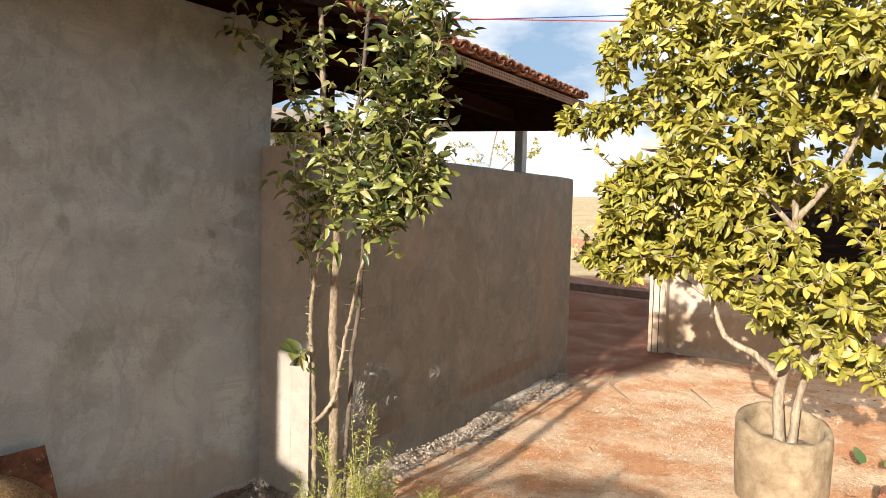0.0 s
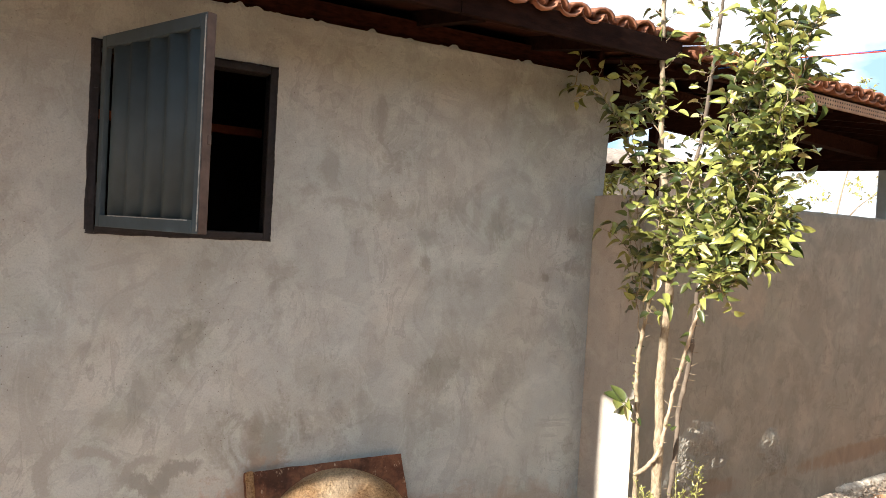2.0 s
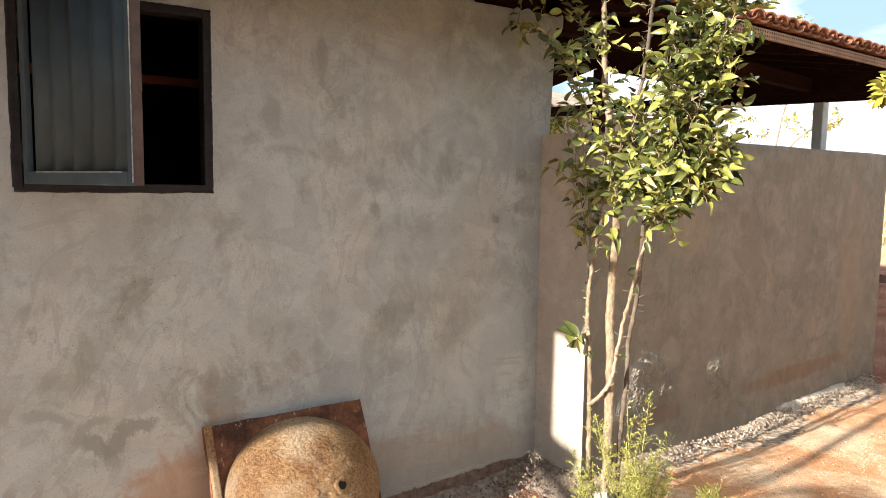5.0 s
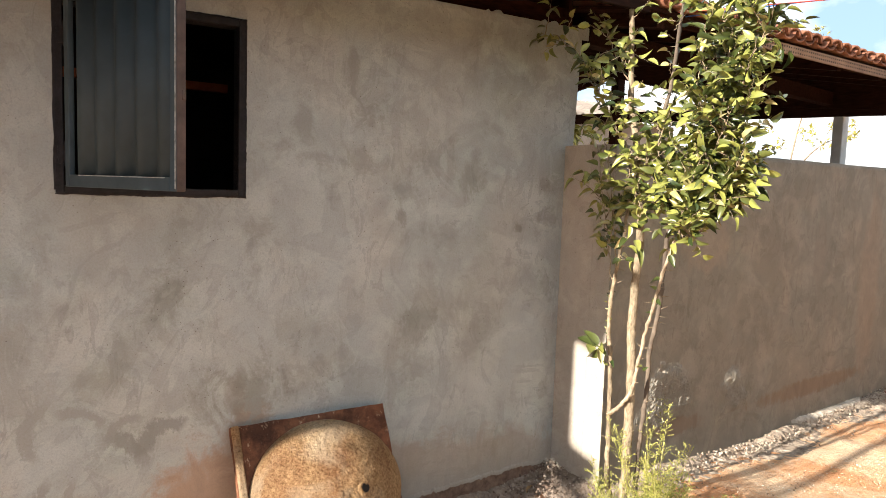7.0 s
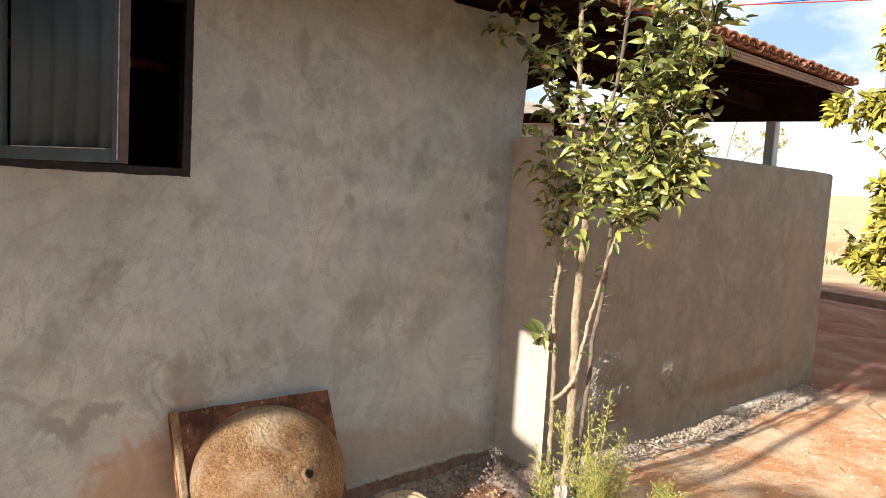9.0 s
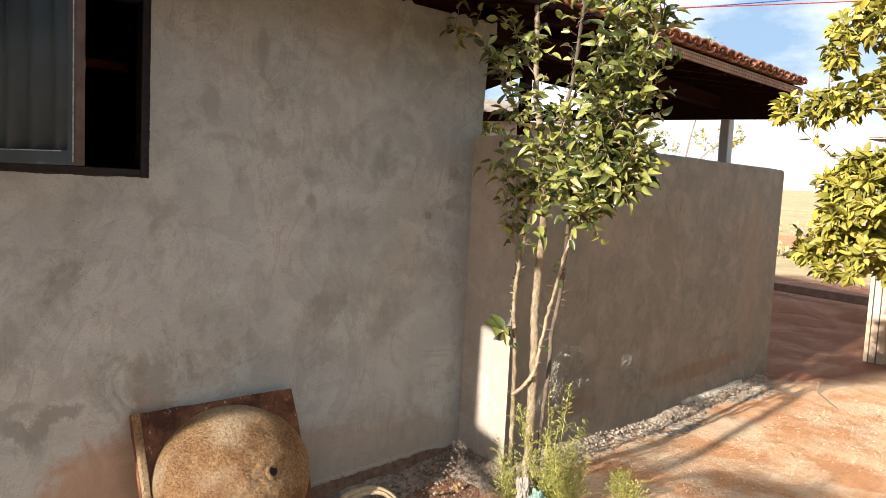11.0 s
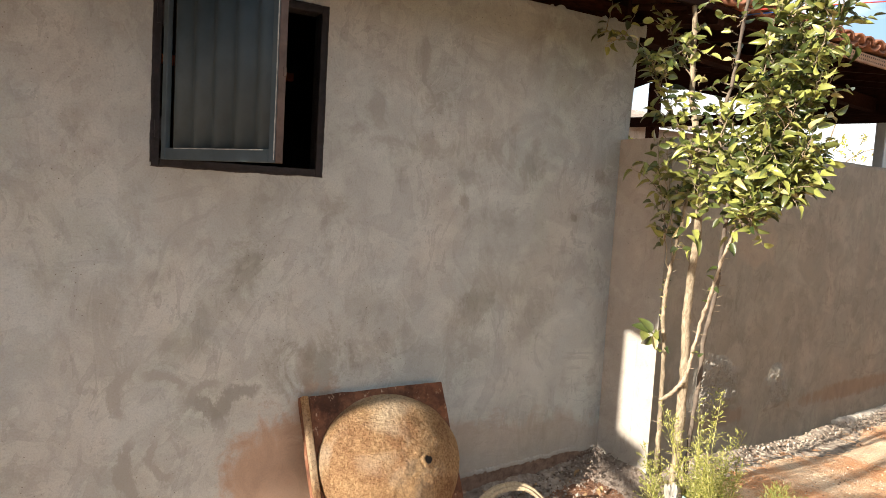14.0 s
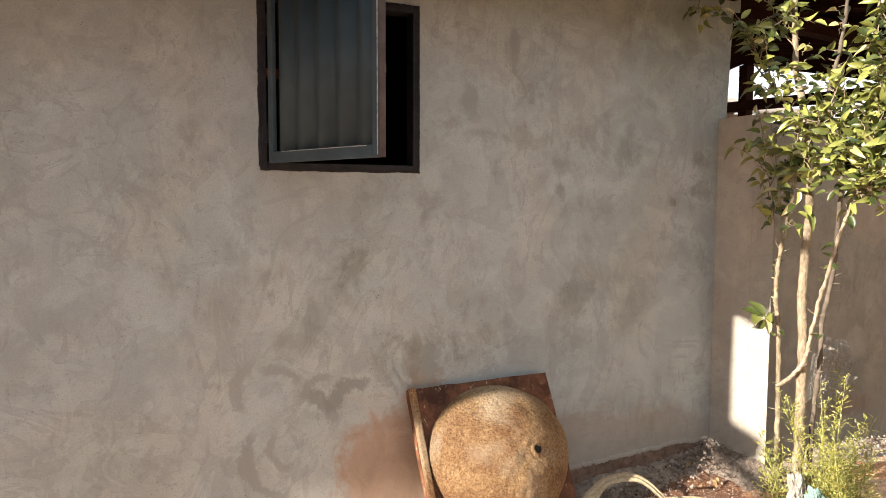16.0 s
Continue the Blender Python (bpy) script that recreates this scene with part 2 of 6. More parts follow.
def make_soil():
    n = Nodes("red_soil", 0.95, 0, 0.1)
    c = n.mix(n.ramp(n.noise(1.7, 8, 0.7), (0.42, 0.0), (0.58, 1.0)), (0.68, 0.335, 0.16), (0.84, 0.60, 0.39))
    c = n.mix(n.ramp(n.noise(3.4, 8, 0.72), (0.50, 0.0), (0.68, 0.6)), c, (0.86, 0.66, 0.45))
    c = n.mix(n.ramp(n.noise(5.5, 7, 0.75), (0.56, 0.0), (0.70, 0.4)), c, (0.58, 0.29, 0.14))
    c = n.mix(n.ramp(n.noise(26, 5, 0.7), (0.48, 0.0), (0.72, 0.40)), c, (0.44, 0.24, 0.14))
    c = n.mix(n.ramp(n.cells(34), (0.06, 0.75), (0.16, 0.0)), c, (0.62, 0.53, 0.42))
    split = n.nt.nodes.new("ShaderNodeSeparateXYZ")
    n.link(n.place, split.inputs["Vector"])
    # slanted border, set where the yard's shade begins past the low wall
    lean = n.math("MAXIMUM", n.math("MINIMUM", n.math("ADD", split.outputs["X"], 2.45), 1.2), -0.8)
    away = n.math("ADD", n.math("SUBTRACT", split.outputs["Y"], n.math("MULTIPLY", lean, 4.0)), n.math("MULTIPLY", n.noise(0.25, 3), 5.0))
    far = n.math("DIVIDE", away, 100.0)
    field = n.mix(n.ramp(n.noise(0.5, 6, 0.75), (0.35, 0.0), (0.65, 1.0)), (0.42, 0.32, 0.17), (0.60, 0.50, 0.30))
    field = n.mix(n.ramp(n.noise(0.12, 5, 0.7, stretch=(0.5, 2.0, 1)), (0.5, 0.0), (0.62, 0.6)), field, (0.36, 0.28, 0.13))
    # darker red earth: the shade beyond the wall end put into the colour
    c = n.mix(n.ramp(far, (0.098, 0.0), (0.108, 1.0)), c, n.mix(n.noise(1.1, 6), (0.10, 0.036, 0.023), (0.23, 0.088, 0.05)))
    c = n.mix(n.ramp(far, (0.225, 0.0), (0.235, 1.0)), c, field)
    c = n.mix(n.ramp(far, (0.36, 0.0), (0.37, 1.0), (0.50, 1.0), (0.52, 0.0)), c, (0.55, 0.27, 0.13))
    c = n.mix(n.ramp(n.noise(75, 4, 0.75), (0.52, 0.0), (0.64, 0.65)), c, (0.28, 0.14, 0.08))
    c = n.mix(n.ramp(n.noise(120, 3, 0.7), (0.58, 0.0), (0.66, 0.7)), c, (0.76, 0.63, 0.48))
    # shaded ground in the wall corner, painted as darker soil
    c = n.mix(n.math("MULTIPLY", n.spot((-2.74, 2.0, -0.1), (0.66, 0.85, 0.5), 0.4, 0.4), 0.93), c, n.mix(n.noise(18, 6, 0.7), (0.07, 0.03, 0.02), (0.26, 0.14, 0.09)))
    grit = n.ramp(n.noise(1.7, 5, 0.65, warp=0.7), (0.46, 0.0), (0.58, 1.0))
    c = n.mix(n.math("MULTIPLY", grit, n.ramp(n.cells(70), (0.18, 0.9), (0.32, 0.0))), c, (0.86, 0.76, 0.60))
    c = n.mix(n.math("MULTIPLY", grit, n.ramp(n.cells(46), (0.08, 0.8), (0.16, 0.0))), c, (0.24, 0.14, 0.09))
    height = n.math("ADD", n.math("MULTIPLY", n.noise(60, 6, 0.75), 1.2), n.math("MULTIPLY", n.noise(9, 6, 0.65), 1.3))
    n.bump(height, 0.9, 0.016)
    return n.colour(c)


def make_simple(name, dark, light, scale=12.0, rough=0.8, bump=0.3, distance=0.004, stretch=(1, 1, 1), spec=0.3, vary=0.0):
    n = Nodes(name, rough, 0, spec)
    c = n.mix(n.ramp(n.noise(scale, 6, 0.65, stretch, 0.3), (0.3, 0.0), (0.7, 1.0)), dark, light)
    c = n.mix(n.ramp(n.noise(scale * 0.2, 4), (0.4, 0.0), (0.7, 0.45)), c, tuple(v * 0.6 for v in dark))
    if vary:
        c = n.mix(n.math("MULTIPLY", n.chance(), vary), c, tuple(v * 0.35 for v in dark))
    n.bump(n.noise(scale * 5, 5, 0.7, stretch), bump, distance)
    return n.colour(c)


def make_leaf(name, dark, light, old, rough=0.33):
    n = Nodes(name, rough, 0, 0.5)
    pick = n.math("FRACT", n.math("ADD", n.island(), n.chance()))
    c = n.ramp(pick, (0.0, dark), (0.36, tuple(a * 0.65 + b * 0.35 for a, b in zip(dark, light))), (0.62, light), (0.88, light), (1.0, old))
    c = n.mix(n.ramp(n.noise(40, 4), (0.4, 0.0), (0.7, 0.35)), c, dark)
    n.bump(n.noise(90, 3), 0.15, 0.002)
    shader = n.nt.nodes.new("ShaderNodeBsdfTranslucent")
    n.link(c, shader.inputs["Color"])
    blend = n.nt.nodes.new("ShaderNodeMixShader")
    blend.inputs["Fac"].default_value = 0.13
    n.link(n.bsdf.outputs["BSDF"], blend.inputs[1])
    n.link(shader.outputs["BSDF"], blend.inputs[2])
    n.link(blend.outputs["Shader"], n.nt.nodes["Material Output"].inputs["Surface"])
    return n.colour(c)


def make_bowl():
    n = Nodes("sandy_concrete", 0.9, 0, 0.2)
    grain = n.noise(75, 6, 0.85)
    c = n.mix(n.ramp(grain, (0.36, 0.0), (0.64, 1.0)), (0.23, 0.12, 0.05), (0.74, 0.50, 0.265))
    rusty = n.mix(n.ramp(grain, (0.36, 0.0), (0.64, 1.0)), (0.15, 0.06, 0.025), (0.44, 0.24, 0.115))
    c = n.mix(n.ramp(n.noise(4.5, 5, 0.6, warp=0.4), (0.44, 0.0), (0.66, 0.85)), c, rusty)
    c = n.mix(n.ramp(n.noise(3.4, 4, 0.55, warp=0.3), (0.50, 0.0), (0.68, 0.5)), c, n.mix(grain, (0.56, 0.43, 0.28), (0.88, 0.76, 0.58)))
    c = n.mix(n.ramp(n.cells(60), (0.10, 0.7), (0.22, 0.0)), c, (0.14, 0.06, 0.025))
    n.bump(n.math("ADD", n.math("MULTIPLY", grain, 2.2), n.math("MULTIPLY", n.noise(26, 5, 0.65), 3.2)), 1.0, 0.018)
    return n.colour(c)


def make_slab():
    n = Nodes("rusty_concrete", 0.88, 0, 0.25)
    c = n.mix(n.ramp(n.noise(11, 7, 0.7, warp=0.4), (0.35, 0.0), (0.65, 1.0)), (0.085, 0.035, 0.02), (0.22, 0.095, 0.05))
    c = n.mix(n.ramp(n.noise(4, 6, 0.7), (0.5, 0.0), (0.62, 0.8)), c, (0.045, 0.02, 0.013))
    c = n.mix(n.ramp(n.noise(34, 5, 0.75, stretch=(1, 1, 0.5)), (0.60, 0.0), (0.68, 0.7)), c, (0.55, 0.42, 0.29))
    n.bump(n.math("ADD", n.noise(70, 5, 0.75), n.math("MULTIPLY", n.noise(16, 5, 0.6), 1.5)), 0.9, 0.008)
    return n.colour(c)


# damp marks of the house wall: along, up, half-length, half-height, strength
DAMP_SOUTH = ((-0.29, 1.78, 0.031, 0.058, 0.50), (-0.17, 2.11, 0.028, 0.046, 0.50), (-0.08, 1.45, 0.048, 0.068, 0.40), (0.43, 1.14, 0.112, 0.106, 0.75), (0.41, 0.97, 0.058, 0.060, 0.60), (0.23, 0.85, 0.035, 0.132, 0.50), (0.02, 1.14, 0.141, 0.076, 0.35), (-0.38, 1.09, 0.065, 0.059, 0.40), (-0.15, 0.99, 0.099, 0.097, 0.30), (0.13, 0.80, 0.122, 0.036, 0.45), (0.46, 1.43, 0.037, 0.092, 0.40), (0.49, 1.48, 0.031, 0.022, 0.60), (-0.46, 1.48, 0.078, 0.068, 0.30))
DAMP_NORTH = ((1.57, 1.51, 0.043, 0.037, 1.00), (2.37, 1.46, 0.027, 0.020, 1.00), (2.58, 1.52, 0.084, 0.049, 0.70), (0.85, 1.46, 0.060, 0.033, 0.70), (1.08, 0.95, 0.146, 0.072, 0.50), (1.69, 0.96, 0.114, 0.045, 0.80), (1.64, 0.89, 0.082, 0.071, 0.60), (1.76, 1.13, 0.069, 0.129, 0.40), (1.70, 0.71, 0.092, 0.111, 0.50), (1.57, 0.81, 0.033, 0.191, 0.40), (1.14, 0.76, 0.132, 0.079, 0.50), (1.56, 0.59, 0.029, 0.145, 0.50), (1.82, 1.42, 0.157, 0.045, 0.40), (0.82, 1.25, 0.029, 0.127, 0.50), (2.58, 1.13, 0.047, 0.064, 0.60), (2.62, 0.46, 0.038, 0.052, 0.60), (2.03, 0.86, 0.167, 0.202, 0.25))
DAMP_HIGH = ((1.05, 1.99, 0.042, 0.100, 0.60), (1.40, 2.05, 0.078, 0.052, 0.70), (1.30, 2.23, 0.025, 0.128, 0.50), (1.24, 1.80, 0.189, 0.040, 0.60), (2.02, 1.77, 0.066, 0.087, 0.70), (1.90, 1.83, 0.028, 0.138, 0.50), (1.72, 1.74, 0.062, 0.120, 0.45), (1.60, 1.65, 0.050, 0.053, 0.60), (0.95, 1.86, 0.076, 0.025, 0.60), (2.57, 1.72, 0.044, 0.043, 0.70), (2.17, 2.01, 0.083, 0.044, 0.50), (2.28, 2.43, 0.272, 0.157, 0.35), (1.20, 1.64, 0.031, 0.040, 0.50), (0.78, 0.65, 0.13, 0.16, 0.95), (0.69, 0.74, 0.035, 0.07, 0.9))
PLASTER = make_plaster("cement_plaster", (
    ((-3.1, 0.60, 0.08), (1.0, 0.28, 0.36), (0.365, 0.248, 0.175), 0.85),
    ((-3.1, 0.80, 0.40), (1.0, 0.16, 0.22), (0.31, 0.22, 0.165), 0.6),
    ((-3.1, 0.73, 0.66), (1.0, 0.06, 0.11), (0.225, 0.208, 0.185), 0.5),
    ((-3.1, 1.9, 0.03), (1.0, 1.1, 0.26), (0.335, 0.256, 0.195), 0.5)),
    sweeps=((0.061, 0.574, 0.19, 0.026, (-1, 0.2), 0.6, 0.82), (0.14, 0.275, 0.235, 0.036, (-1, -0.5), 0.45, 0.72), (0.163, 0.298, 0.138, 0.022, (-1, -0.4), 0.5, 0.78),
            (0.038, 0.563, 0.114, 0.028, (0.5, 1), 0.5, 0.78), (0.163, 0.325, 0.189, 0.040, (0.6, 0.9), 0.7, 0.62), (0.438, 0.454, 0.114, 0.048, (-0.6, 1), 0.3, 0.62),
            (0.29, 0.50, 0.10, 0.026, (-0.5, 1), 0.6, 0.76), (1.15, 0.50, 0.35, 0.016, (-1, 0.4), 0.85, 0.72), (1.0, 2.10, 0.34, 0.018, (1, 0.1), 0.8, 0.76)),
    damp=DAMP_SOUTH + DAMP_NORTH + DAMP_HIGH)
PLASTER_B = make_plaster("cement_plaster_low_wall", (
    ((-3.0, 5.35, 0.18), (0.9, 0.95, 0.075), (0.20, 0.145, 0.105), 0.85),
    ((-2.76, 3.42, 0.20), (0.9, 0.36, 0.065), (0.20, 0.15, 0.115), 0.8),
    ((-2.80, 3.70, 1.38), (0.9, 0.30, 0.20), (0.33, 0.26, 0.20), 0.4),
    ((-3.1, 6.3, 0.9), (0.9, 0.22, 0.9), (0.27, 0.215, 0.165), 0.5),
    ((-3.0, 5.3, 1.25), (0.9, 0.10, 0.35), (0.215, 0.19, 0.16), 0.5)),
    tone=(0.212, 0.201, 0.173), cloudy=1.2,
    rough_spots=(((-2.75, 3.35, 0.42), (0.6, 0.42, 0.24)), ((-2.83, 4.12, 0.30), (0.6, 0.22, 0.16))))
# lighter copy of the plaster, painting the sun on the end faces
PLASTER_SUNNY = make_plaster("cement_plaster_sunny_end", tone=(0.385, 0.355, 0.31), cloudy=0.9)
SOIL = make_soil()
RUBBLE = make_simple("mortar_rubble", (0.15, 0.105, 0.08), (0.52, 0.45, 0.36), 18, 0.95, 0.7, 0.01, spec=0.1)
CLAY = make_simple("clay_tile", (0.24, 0.095, 0.055), (0.44, 0.205, 0.12), 9, 0.85, 0.4, 0.004, vary=0.5)
ROOF_WOOD = make_simple("dark_red_timber", (0.016, 0.007, 0.005), (0.045, 0.018, 0.012), 9, 0.95, 0.4, 0.003, stretch=(1, 6, 6), spec=0.05)
EAVE_TIMBER = make_simple("weathered_dark_timber", (0.007, 0.0035, 0.003), (0.024, 0.011, 0.008), 9, 0.95, 0.5, 0.004, stretch=(4, 1, 4), spec=0.05)
PLATE_WOOD = make_simple("red_brown_timber", (0.012, 0.0045, 0.003), (0.046, 0.015, 0.009), 14, 0.95, 0.4, 0.003, stretch=(4, 1, 4), spec=0.05)
STRIP = make_simple("perforated_fascia", (0.22, 0.125, 0.075), (0.38, 0.24, 0.15), 10, 0.7)
# near black: the shade inside holes and recesses put into a colour
HOLE_SHADE = make_simple("hole_shade", (0.012, 0.01, 0.009), (0.02, 0.016, 0.014), 20, 0.9)
# near-black plaster: the unlit room's darkness put into its walls
ROOM_SHADE = make_simple("room_shade_plaster", (0.02, 0.015, 0.012), (0.05, 0.04, 0.032), 5, 0.9)
POST_PAINT = make_simple("grey_blue_paint", (0.50, 0.55, 0.57), (0.64, 0.69, 0.70), 8, 0.6)
STEEL = make_simple("grey_painted_steel", (0.038, 0.056, 0.068), (0.062, 0.086, 0.102), 7, 0.62, 0.12, 0.002, spec=0.2)
STEEL_EDGE = make_simple("rusty_steel_edge", (0.05, 0.034, 0.03), (0.10, 0.07, 0.06), 16, 0.6)
FRAME = make_simple("dark_window_frame", (0.006, 0.006, 0.008), (0.024, 0.022, 0.028), 30, 0.6, 0.8, 0.006)
STOP_PAINT = make_simple("dark_brown_paint", (0.022, 0.010, 0.008), (0.055, 0.026, 0.018), 20, 0.6)
PALE_LINE = make_simple("pale_edge_line", (0.16, 0.17, 0.17), (0.55, 0.56, 0.54), 40, 0.6)
RED_WOOD = make_simple("red_wood", (0.40, 0.10, 0.05), (0.55, 0.17, 0.08), 14, 0.7)
RUST_SLAB = make_slab()
BOWL = make_bowl()
POT = make_simple("weathered_concrete", (0.17, 0.12, 0.07), (0.44, 0.345, 0.225), 9, 0.92, 0.9, 0.010)
BARK = make_simple("citrus_bark", (0.12, 0.09, 0.055), (0.44, 0.36, 0.25), 30, 0.85, 0.8, 0.006, stretch=(2, 2, 0.7))
# darker copy of the bark, painting the shade on the rear stem
BARK_SHADED = make_simple("shaded_bark", (0.06, 0.046, 0.036), (0.18, 0.145, 0.11), 16, 0.85, 0.5, 0.004)
BARK_PALE = make_simple("pale_bark", (0.20, 0.15, 0.10), (0.54, 0.45, 0.33), 26, 0.85, 0.8, 0.006, stretch=(2, 2, 0.7))
LEAF = make_leaf("lemon_leaf", (0.022, 0.038, 0.010), (0.27, 0.285, 0.07), (0.46, 0.39, 0.19))
LEAF_GOLD = make_leaf("citrus_leaf_yellow_green", (0.17, 0.17, 0.030), (0.40, 0.355, 0.06), (0.50, 0.40, 0.11), 0.5)
LEAF_GREEN = make_leaf("broad_green_leaf", (0.05, 0.11, 0.02), (0.11, 0.20, 0.035), (0.16, 0.24, 0.05))
WEED = make_leaf("weed_leaf", (0.16, 0.18, 0.035), (0.40, 0.38, 0.10), (0.52, 0.46, 0.24))
STRAW = make_simple("dry_palm_leaf", (0.25, 0.175, 0.10), (0.50, 0.40, 0.265), 26, 0.8, 0.4, 0.003, stretch=(3, 3, 1))
WHITE_FILM = make_simple("white_plastic_film", (0.24, 0.225, 0.19), (0.46, 0.44, 0.39), 14, 0.4, 0.3, 0.003)
TEAL_FILM = make_simple("teal_plastic_film", (0.14, 0.24, 0.21), (0.28, 0.40, 0.35), 14, 0.4, 0.3, 0.003)
DRY_LEAF = make_simple("dead_leaf", (0.20, 0.11, 0.05), (0.48, 0.33, 0.17), 30, 0.85)
RED_WIRE = make_simple("red_cable", (0.55, 0.05, 0.04), (0.6, 0.08, 0.05), 20, 0.5)
BLUE_WIRE = make_simple("blue_cable", (0.03, 0.12, 0.42), (0.05, 0.16, 0.5), 20, 0.5)
NEIGHBOUR = make_plaster("neighbour_plaster", (((-2.2, 8.7, 0.2), (2.5, 0.6, 0.25), (0.40, 0.28, 0.18), 0.7),), tone=(0.50, 0.42, 0.33))


# ---- builders ----
def add_box(bm, lo, hi, turn=None):
    """A box between two corners, added to bm."""
    vs = [bm.verts.new((x, y, z)) for x in (lo[0], hi[0]) for y in (lo[1], hi[1]) for z in (lo[2], hi[2])]
    if turn:
        for v in vs:
            v.co = turn @ v.co
    for f in ((0, 1, 3, 2), (4, 6, 7, 5), (0, 4, 5, 1), (2, 3, 7, 6), (0, 2, 6, 4), (1, 5, 7, 3)):
        bm.faces.new([vs[i] for i in f])
    return vs


def beam_between(bm, a, b, w, h):
    """A rectangular bar from a to b, w wide and h high."""
    a, b = Vector(a), Vector(b)
    way = (b - a).normalized()
    side = way.cross(Vector((0, 0, 1)))
    side = side.normalized() if side.length > 1e-4 else Vector((1, 0, 0))
    up = side.cross(way)
    ends = []
    for p in (a, b):
        ends.append([bm.verts.new(p + side * sx * w / 2 + up * sz * h / 2) for sx, sz in ((-1, -1), (1, -1), (1, 1), (-1, 1))])
    for i in range(4):
        bm.faces.new((ends[0][i], ends[0][(i + 1) % 4], ends[1][(i + 1) % 4], ends[1][i]))
    bm.faces.new(ends[0][::-1])
    bm.faces.new(ends[1])


def tube(bm, points, radii, sides=8):
    """A tapered, bent tube through points."""
    pts = [Vector(p) for p in points]
    rings = []
    for i, p in enumerate(pts):
        way = (pts[min(i + 1, len(pts) - 1)] - pts[max(i - 1, 0)]).normalized()
        ref = Vector((1, 0, 0)) if abs(way.x) < 0.8 else Vector((0, 1, 0))
        u = way.cross(ref).normalized()
        v = way.cross(u)
        rings.append([bm.verts.new(p + (u * math.cos(k * math.tau / sides) + v * math.sin(k * math.tau / sides)) * radii[i]) for k in range(sides)])
    for a, b in zip(rings, rings[1:]):
        for k in range(sides):
            bm.faces.new((a[k], a[(k + 1) % sides], b[(k + 1) % sides], b[k]))
    bm.faces.new(rings[0][::-1])
    bm.faces.new(rings[-1])
    return rings


def smooth_path(points, steps=6, wobble=0.0, seed=0):
    """A curve through points (Catmull-Rom), with a little wobble."""
    rng = random.Random(seed)
    pts = [Vector(p) for p in points]
    pts = [pts[0] * 2 - pts[1]] + pts + [pts[-1] * 2 - pts[-2]]
    out = []
    for i in range(1, len(pts) - 2):
        p0, p1, p2, p3 = pts[i - 1:i + 3]
        for k in range(steps):
            t = k / steps
            q = 0.5 * ((2 * p1) + (p2 - p0) * t + (2 * p0 - 5 * p1 + 4 * p2 - p3) * t * t + (3 * p1 - p0 - 3 * p2 + p3) * t ** 3)
            out.append(q + Vector((rng.uniform(-1, 1), rng.uniform(-1, 1), 0)) * wobble)
    out.append(pts[-2])
    return out


def mesh_of(bm, name, material, smooth=False):
    bmesh.ops.recalc_face_normals(bm, faces=bm.faces[:])
    me = bpy.data.meshes.new(name)
    bm.to_mesh(me)
    bm.free()
    me.materials.append(material)
    if smooth:
        me.polygons.foreach_set("use_smooth", [True] * len(me.polygons))
    return me


def part(name, bm, material, parent=None, label="", smooth=False):
    """Links bm as one mesh object, as a part of parent."""
    ob = new(name, mesh_of(bm, name, material, smooth))
    if parent is not None:
        ob.parent = parent
        ob.matrix_parent_inverse = base_of(parent).inverted()
    return tagged(ob, label)


BASES = {}


def base_of(ob):
    return BASES.get(ob.name, Matrix.Identity(4))


def thing(name, at, label, category, group="", kind=""):
    """An empty at the thing's base, which holds its parts."""
    ob = new(name)
    ob.empty_display_size = 0.1
    ob.location = at
    BASES[ob.name] = Matrix.Translation(at)
    return tagged(ob, label, category, group, kind)


def structure(name, bm, material, label, category, smooth=False):
    ob = new(name, mesh_of(bm, name, material, smooth))
    return tagged(ob, label, category, kind="structure")


def piece(name, me, parent, m):
    """One of many alike pieces, on shared mesh data."""
    ob = new(name, me)
    ob.parent = parent
    ob.matrix_parent_inverse = base_of(parent).inverted()
    ob.matrix_basis = m
    return ob


# ---- ground ----
def ground_height(x, y):
    h = 0.02 * noise.noise((x * 0.9, y * 0.9, 0)) + 0.014 * noise.noise((x * 3.1, y * 3.1, 4)) + 0.008 * noise.noise((x * 7.3, y * 7.3, 2))
    fade = min(1.0, max(0.0, (math.hypot(x, y - 4) - 3) / 10))
    h += 0.10 * fade * noise.noise((x * 0.15, y * 0.15, 9))
    h -= 0.085 * min(3.0, max(0.0, 2.5 - y))
    fall = min(1.0, max(0.0, (y - 2.7) / 1.7))
    h -= 0.12 * fall * fall * (3 - 2 * fall)
    dip = min(1.0, max(0.0, (-1.9 - x) / 0.5)) * min(1.0, max(0.0, (y - 1.3) / 0.35)) * min(1.0, max(0.0, (3.2 - y) / 0.6))
    h -= 0.095 * dip * dip * (3 - 2 * dip)
    far = max(0.0, math.hypot(x, y) - 60)
    return h + far * 0.026 * min(1.0, far / 80)


